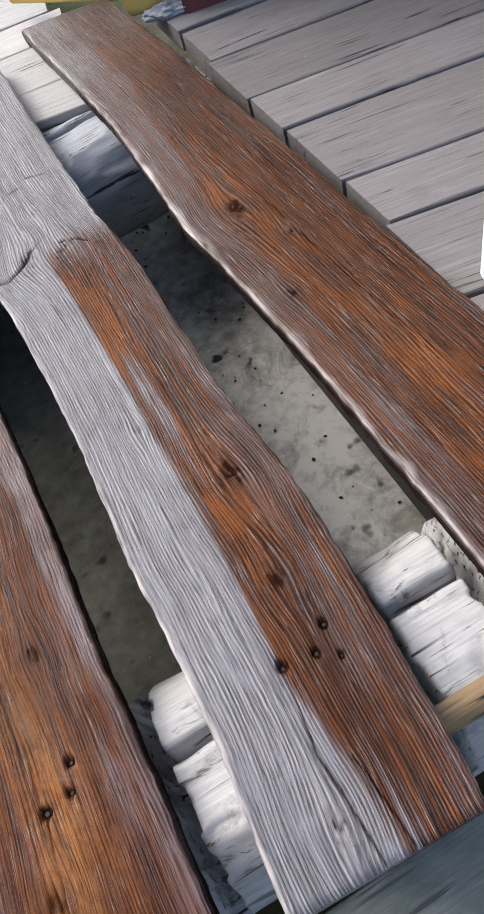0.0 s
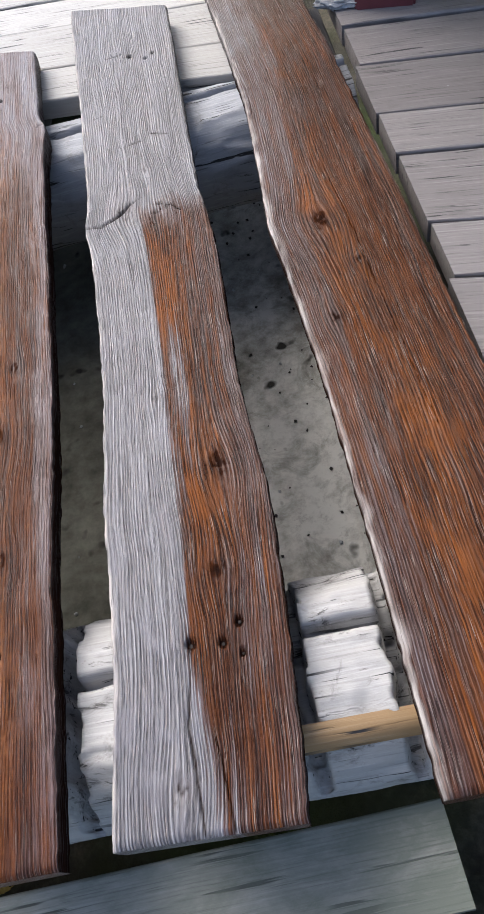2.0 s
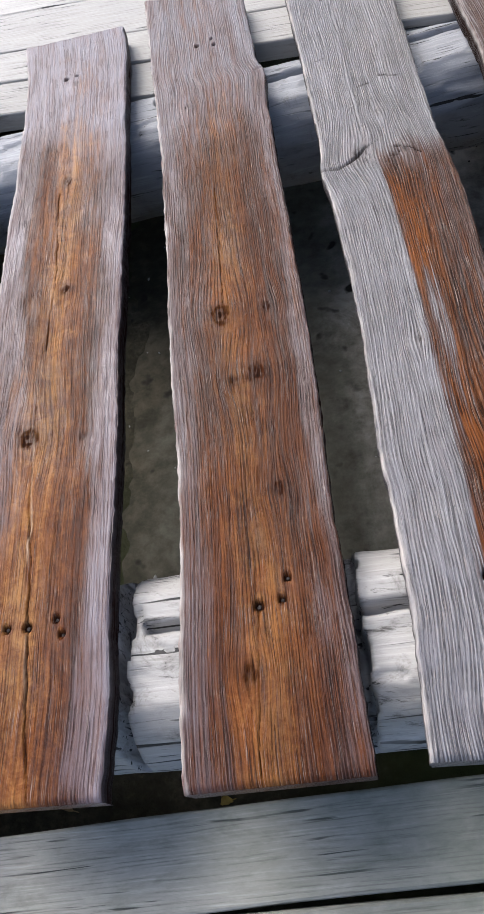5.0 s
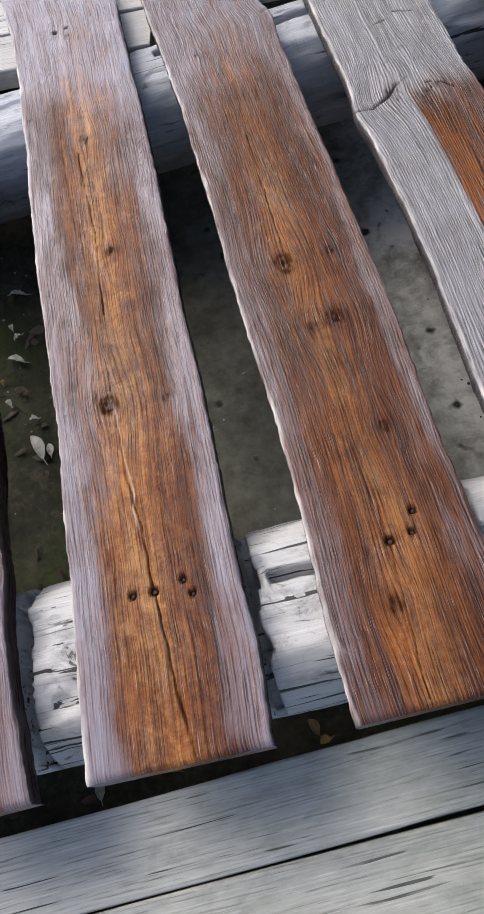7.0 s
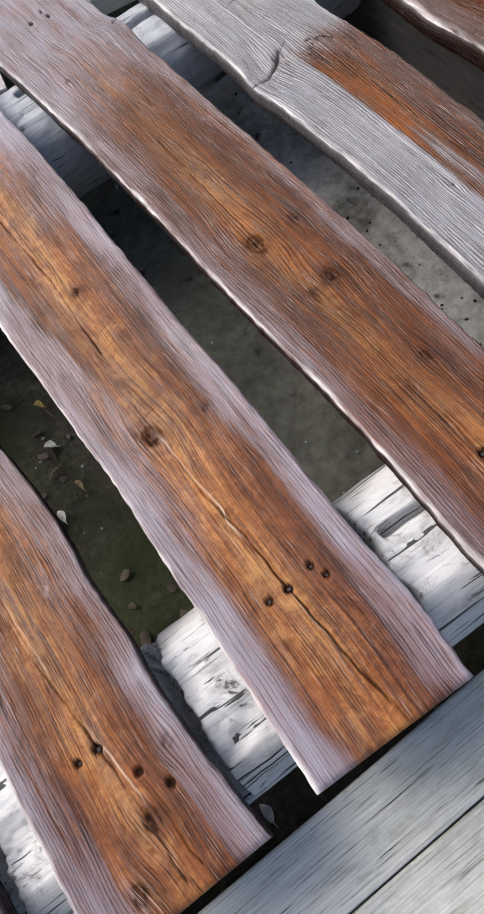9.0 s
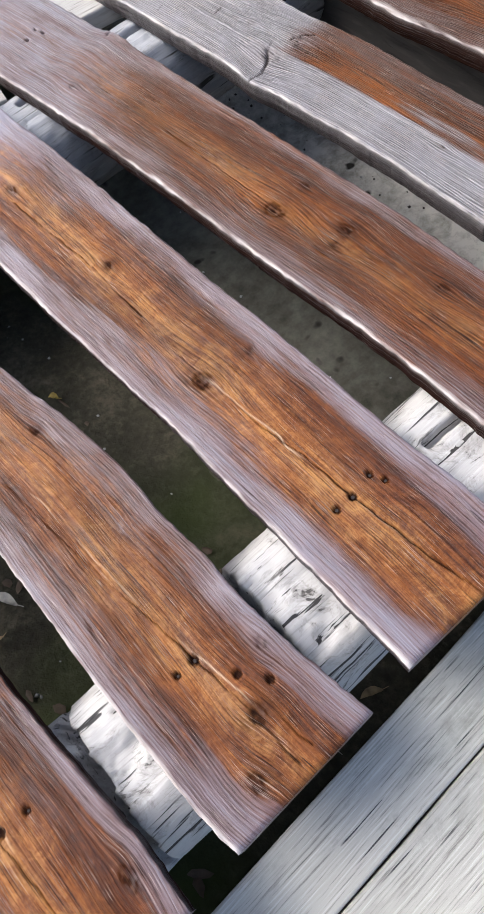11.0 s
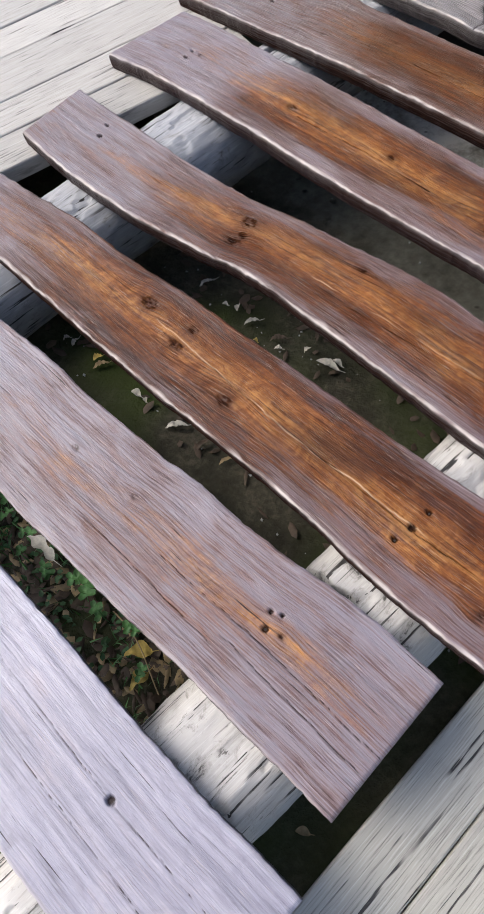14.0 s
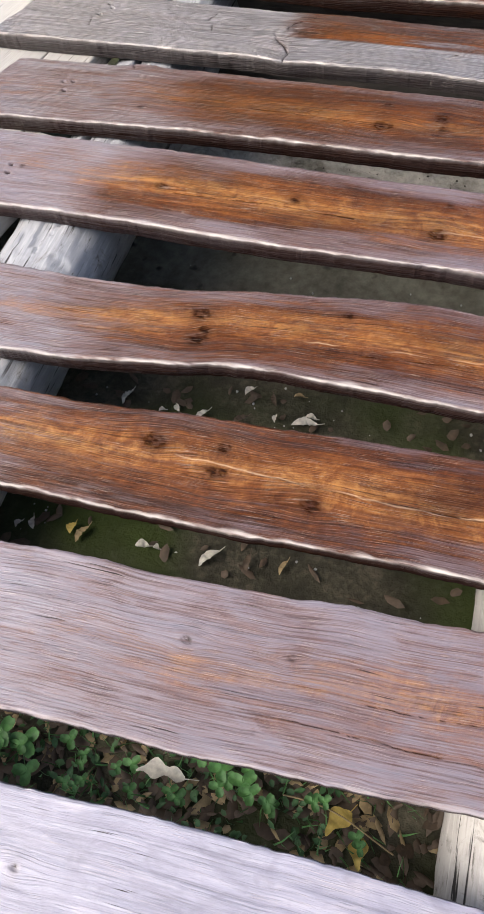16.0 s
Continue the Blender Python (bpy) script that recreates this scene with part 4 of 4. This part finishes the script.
for j in range(14):
    box_part("wall_board", -0.01, 0.125, 0.012 + 0.002 * (j % 2), 0.04, 0.43 + 0.15 * j, 0.578 + 0.15 * j, YELLOW, house)
box_part("corner_board", 0.127, 0.27, -0.05, 0.06, 0.42, 2.55, MAROON, house, "dark red painted corner board")
box_part("wall_core", 0.28, 2.4, 0.03, 0.16, 0.30, 2.55, YELLOW, house)
for j in range(14):
    side = box_part("wall_board", -0.20, 0.20, -0.014, 0.014, 0.44 + 0.15 * j, 0.588 + 0.15 * j, YELLOW, house)
    side.matrix_basis = pose(-0.16, 0.185, 0.514 + 0.15 * j, 0, 0, -31)
bm = bmesh.new()
bmesh.ops.create_icosphere(bm, subdivisions=4, radius=1)
for v in bm.verts:
    q = v.co * 1.0
    v.co = Vector((q.x * 0.06, q.y * 0.025, q.z * 0.016)) * (1 + 0.45 * noise.noise(q * 2.2) + 0.2 * noise.noise(q * 6))
mortar = part("mortar_lump", bm, RUBBLE, None, "", pose(0.535, 1.515, 0.437, 0, 0, -20))
tagged(mortar, "crumbling lump of grey mortar at the foot of the wall", "rubble")


# ---- bottles on the porch floor ----
def lathe(name, prof, seg, material, parent, label="", m=None):
    V, F = [], []
    for r, z in prof:
        V += [(r * math.cos(2 * math.pi * q / seg), r * math.sin(2 * math.pi * q / seg), z) for q in range(seg)]
    for a in range(len(prof) - 1):
        F += [(a * seg + q, a * seg + (q + 1) % seg, (a + 1) * seg + (q + 1) % seg, (a + 1) * seg + q) for q in range(seg)]
    F += [tuple(range(seg))[::-1], tuple(range((len(prof) - 1) * seg, len(prof) * seg))]
    return put_part(name, mesh_of(name, V, F), material, parent, label, m)


def bottle(x, y):
    b = empty("bottle", Matrix.Translation((x, y, RIGHT_Z + 0.004)))
    lathe("body", [(0.020, 0), (0.0245, 0.002), (0.0258, 0.006), (0.0258, 0.112), (0.0250, 0.124), (0.0225, 0.133), (0.018, 0.140), (0.0145, 0.143), (0.0145, 0.147)], 40, WHITE, b)
    cap = lathe("cap", [(0.0185, 0.1465), (0.0195, 0.148), (0.0195, 0.171), (0.0185, 0.173), (0.016, 0.1735)], 40, BLACK, b, "black screw cap")
    bm = bmesh.new()
    for q in range(30):
        a = 2 * math.pi * q / 30
        r = bmesh.ops.create_cube(bm, size=1, matrix=Matrix.Translation((0.0195 * math.cos(a), 0.0195 * math.sin(a), 0.160)) @ Matrix.Rotation(a, 4, "Z") @ Matrix.Diagonal((0.0016, 0.0016, 0.019, 1)))
    part("ribs", bm, BLACK, cap)
    return tagged(b, "small white plastic bottle with a black screw cap", "bottle", "bottles of wood oil")


bottle(0.570, 0.346)
bottle(0.588, 0.272)
bottle(0.566, 0.196)


# ---- leaves, weeds and litter ----
def leaf_mesh(length, width, bend, seed, lobes=0):
    rng = random.Random(seed)
    k, V, F = 12, [], []
    for j in range(k + 1):
        t = j / k
        w = width * math.sin(math.pi * min(1, t * 0.93 + 0.05)) ** 0.8 * (1 + (0.45 * math.sin(t * lobes * 6.28) if lobes else 0))
        z = bend * math.sin(t * 3.0) + 0.003 * rng.uniform(-1, 1)
        cx = 0.12 * length * math.sin(t * 2.5)
        for s, dz in ((-1, 0.18 * w), (-0.5, 0.06 * w), (0, 0), (0.5, 0.06 * w), (1, 0.2 * w)):
            V.append((cx + s * w / 2, (t - 0.5) * length, z + dz))
    for j in range(k):
        F += [(5 * j + q, 5 * j + q + 1, 5 * j + 6 + q, 5 * j + 5 + q) for q in range(4)]
    return mesh_of("leaf", V, F)


def dry_leaf(x, y, length, width, turn, tone, seed, lobes=0, z=None, label="curled dry leaf lying on the dark soil"):
    z = ground_z(x, y) + 0.012 if z is None else z
    ob = empty("dry_leaf", pose(x, y, z, 6, 9, turn))
    put_part("blade", leaf_mesh(length, width, 0.006, seed, lobes), LEAF_DRY[tone], ob)
    bm = bmesh.new()
    bmesh.ops.create_cone(bm, cap_ends=True, segments=5, radius1=0.0012, radius2=0.0008, depth=length * 0.35, matrix=Matrix.Translation((0, -length * 0.62, 0.001)) @ Matrix.Rotation(radians(90), 4, "X"))
    part("stalk", bm, LEAF_DRY[tone], ob)
    return tagged(ob, label, "leaf", "fallen leaves")


for j, (x, y, l, w, a, tone) in enumerate((
        (-1.477, .690, .060, .020, 60, 0), (-1.49, .853, .032, .022, 20, 0), (-1.485, .82, .016, .014, 0, 0), (-1.49, 1.03, .030, .022, 90, 3), (-1.50, 1.00, .050, .018, 80, 1),
        (-1.50, 1.13, .036, .016, 120, 0), (-1.51, 1.17, .022, .016, 70, 0), (-1.46, .60, .05, .016, 100, 2), (-1.45, .52, .04, .012, 80, 1),
        (-1.06, .855, .05, .018, 70, 0), (-1.049, 1.079, .056, .016, 85, 0), (-1.07, .97, .02, .014, 30, 0), (-1.05, .93, .026, .016, 130, 0), (-.99, .57, .032, .018, 10, 0),
        (-1.08, .72, .024, .014, 45, 0), (-1.02, .66, .022, .013, 95, 0), (-1.10, .80, .016, .012, 15, 3), (-.90, .88, .028, .018, 45, 3), (-.93, .76, .034, .02, 60, 0), (-.92, .62, .03, .014, 20, 1),
        (-.95, .68, .04, .015, 120, 2), (-1.02, .58, .07, .028, 25, 0), (-1.05, .75, .05, .02, 60, 2), (-1.28, .48, .06, .022, 35, 0), (-1.33, .40, .03, .015, 110, 1),
        (-.52, -.17, .035, .02, 30, 1), (-.50, -.20, .025, .018, 110, 3), (-.82, -.19, .05, .018, 75, 1), (-.95, -.20, .04, .02, 10, 0), (-1.20, -.19, .035, .015, 60, 1),
        (-1.53, -.20, .03, .02, 15, 1), (-1.40, -.22, .04, .016, 85, 2), (-1.90, -.22, .03, .018, 40, 1))):
    dry_leaf(x, y, l, w, a, tone, j + 5)
dry_leaf(-1.943, .632, .095, .030, 12, 0, 77, 2, ground_z(-1.943, .632) + 0.07, "torn pale dead leaf among green weeds")
dry_leaf(-1.924, .285, .065, .035, 60, 3, 78, 1, ground_z(-1.924, .285) + 0.02, "crumpled orange-brown leaf among dark litter")
dry_leaf(-1.96, .235, .055, .03, 100, 3, 79, 1, ground_z(-1.96, .235) + 0.02, "crumpled orange-brown leaf among dark litter")
dry_leaf(-1.475, -.455, .030, .022, 20, 1, 80, 0, NEAR_Z + 0.006, "small tan dry leaf on the grey deck")


def round_leaf(size, seed):
    rng = random.Random(seed)
    V, F, k = [(0, 0, 0)], [], 14
    for ring, fr in ((0, 0.5), (1, 1.0)):
        for q in range(k):
            a = 2 * math.pi * q / k
            r = size * 0.5 * fr * (1 + 0.10 * math.cos(2 * a) + 0.05 * rng.uniform(-1, 1)) * (0.80 if q == 0 and ring else 1)
            V.append((r * math.sin(a) * 0.88, r * math.cos(a), size * (0.10 * fr * fr + 0.05 * abs(math.sin(a)) * fr + 0.02 * rng.uniform(-1, 1))))
    for q in range(k):
        F.append((0, 1 + q, 1 + (q + 1) % k))
        F.append((1 + q, 1 + k + q, 1 + k + (q + 1) % k, 1 + (q + 1) % k))
    return mesh_of("leaflet", V, F)


def weed(x, y, size, count, seed):
    rng = random.Random(seed)
    w = empty("weed", Matrix.Translation((x, y, ground_z(x, y) - 0.004)))
    for j in range(count):
        a, lean = rng.uniform(0, 6.28), rng.uniform(0.2, 1.0)
        tip = Vector((math.cos(a) * size * lean, math.sin(a) * size * lean, size * rng.uniform(0.9, 2.0)))
        V, F = [], []
        for i in range(5):
            t = i / 4
            c = Vector((tip.x * t * t, tip.y * t * t, tip.z * t))
            V += [(c.x + 0.0012 * math.cos(q * 2.1), c.y + 0.0012 * math.sin(q * 2.1), c.z) for q in range(3)]
            if i:
                F += [(3 * i - 3 + q, 3 * i - 3 + (q + 1) % 3, 3 * i + (q + 1) % 3, 3 * i + q) for q in range(3)]
        put_part("stem", mesh_of("stem", V, F), LEAF_GREEN, w)
        big = size * rng.uniform(0.34, 0.66)
        for q in range(3):
            m = Matrix.Translation(tip) @ pose(0, 0, 0, rng.uniform(-10, 15), rng.uniform(-14, 14), q * 120 + rng.uniform(-20, 20)) @ Matrix.Translation((0, big * 0.52, 0))
            put_part("leaflet", round_leaf(big, seed * 7 + q + j), LEAF_GREEN, w, "", m)
    return tagged(w, "low green weed with rounded leaves on dark soil", "weed", "weeds in the gap")


for j, (x, y, sz, c) in enumerate(((-1.975, .93, .055, 5), (-1.99, .99, .05, 4), (-1.945, .82, .038, 3), (-1.955, .70, .035, 3), (-1.905, .55, .042, 4), (-1.925, .49, .045, 4), (-1.96, .62, .030, 3), (-1.93, .40, .035, 3), (-1.97, 1.08, .05, 4), (-1.95, 1.2, .04, 4), (-2.02, .80, .035, 3), (-1.90, .33, .030, 2), (-1.93, .24, .028, 2))):
    weed(x, y, sz, c, 100 + j)


def scatter(name, count, region, maker, material, seed, label, category):
    """Many small uncountable bits joined in one mesh."""
    rng = random.Random(seed)
    V, F = [], []
    for _ in range(count):
        x, y = rng.uniform(region[0], region[1]), rng.uniform(region[2], region[3])
        v, f = maker(rng)
        m = pose(x, y, ground_z(x, y) if region[4] is None else region[4], rng.uniform(-25, 25), rng.uniform(-25, 25), rng.uniform(0, 360))
        o = len(V)
        V += [tuple(m @ Vector(c)) for c in v]
        F += [tuple(o + i for i in q) for q in f]
    ob = put_part(name, mesh_of(name, V, F), material)
    return tagged(ob, label, category, kind="stuff")


def blade(rng):
    h, w, b = rng.uniform(0.03, 0.075), rng.uniform(0.0012, 0.0025), rng.uniform(0.01, 0.04)
    return [(-w, 0, 0), (w, 0, 0), (w * 0.8, b * 0.3, h * 0.5), (-w * 0.8, b * 0.3, h * 0.5), (0, b, h)], [(0, 1, 2, 3), (3, 2, 4)]


def scrap(rng):
    l, w = rng.uniform(0.008, 0.03), rng.uniform(0.004, 0.014)
    return [(-l, -w * .2, 0.004), (-l * .3, -w, 0.008), (l * .6, -w * .7, 0.005), (l, 0, 0.010), (l * .4, w, 0.007), (-l * .5, w * .8, 0.003), (0, 0, 0.011)], [(0, 1, 6), (1, 2, 6), (2, 3, 6), (3, 4, 6), (4, 5, 6), (5, 0, 6)]


def pebble(rng):
    r = rng.uniform(0.002, 0.006)
    return [(-r, 0, 0), (0, -r * .8, 0), (r * 1.2, 0, 0), (0, r * .9, 0), (0, 0, r), (0, 0, -r)], [(0, 1, 4), (1, 2, 4), (2, 3, 4), (3, 0, 4), (1, 0, 5), (2, 1, 5), (3, 2, 5), (0, 3, 5)]


def fleck_chip(rng):
    r = rng.uniform(0.0012, 0.003)
    return [(-r, 0, 0), (0, -r * .8, 0), (r * 1.4, 0, 0), (0, r * .9, 0), (0, 0, r * .3)], [(0, 1, 4), (1, 2, 4), (2, 3, 4), (3, 0, 4), (3, 2, 1, 0)]


scatter("grass", 420, (-2.08, -1.82, .15, 1.3, None), blade, LEAF_GREEN, 1, "sparse thin green grass blades between planks", "grass")
def small_leaf(rng):
    l, w, h = rng.uniform(0.006, 0.014), rng.uniform(0.004, 0.008), rng.uniform(0.004, 0.030)
    return [(0, -l, h), (-w, -l * .3, h + .002), (-w * .7, l * .5, h + .003), (0, l, h), (w * .7, l * .5, h + .003), (w, -l * .3, h + .002), (0, 0, h + .001)], [(0, 6, 1), (1, 6, 2), (2, 6, 3), (3, 6, 4), (4, 6, 5), (5, 6, 0)]


scatter("ground_leaves", 330, (-2.08, -1.84, .30, 1.3, None), small_leaf, LEAF_DARK, 9, "small dark green leaves creeping over leaf litter", "leaves")
scatter("leaf_litter", 900, (-2.15, -1.78, .05, 1.35, None), scrap, LEAF_DRY[2], 2, "dark brown rotting leaf scraps covering the soil", "litter")
scatter("leaf_litter", 260, (-2.15, -1.78, .05, 1.35, None), scrap, LEAF_DRY[1], 3, "tan dry leaf scraps covering the soil", "litter")
scatter("leaf_litter", 130, (-1.75, -.85, -.22, 1.25, None), scrap, LEAF_DRY[2], 4, "dark brown leaf scraps on mossy soil", "litter")
scatter("pebbles", 120, (-1.7, -.82, -.2, 1.25, None), pebble, STONE, 5, "small pale pebbles on the dark soil", "pebbles")
scatter("pebbles", 60, (-.78, .36, .12, 1.5, FLOOR + 0.003), pebble, STONE, 6, "small pale stones on the concrete", "pebbles")
scatter("debris", 90, (.0, .36, .12, 1.5, FLOOR + 0.003), pebble, IRON, 7, "small dark crumbs scattered on the concrete", "debris")
V, F = [], []
for i in range(14):
    t = i / 13
    c = (-1.905 - 0.03 * t + 0.012 * math.sin(t * 4), .40 - 0.22 * t, ground_z(-1.92, .3) + 0.035 + 0.012 * math.sin(t * 3))
    V += [(c[0] + 0.0016 * math.cos(q * 1.57), c[1], c[2] + 0.0016 * math.sin(q * 1.57)) for q in range(4)]
    if i:
        F += [(4 * i - 4 + q, 4 * i - 4 + (q + 1) % 4, 4 * i + (q + 1) % 4, 4 * i + q) for q in range(4)]
twig = put_part("twig", mesh_of("twig", V, F), LEAF_DRY[1])
tagged(twig, "thin dry brown twig lying over leaf litter", "twig")
scatter("paint_specks", 6, (.63, .70, 1.04, 1.11, RIGHT_Z + 0.0008), fleck_chip, WHITE, 8, "small white paint specks on the porch floor", "specks")
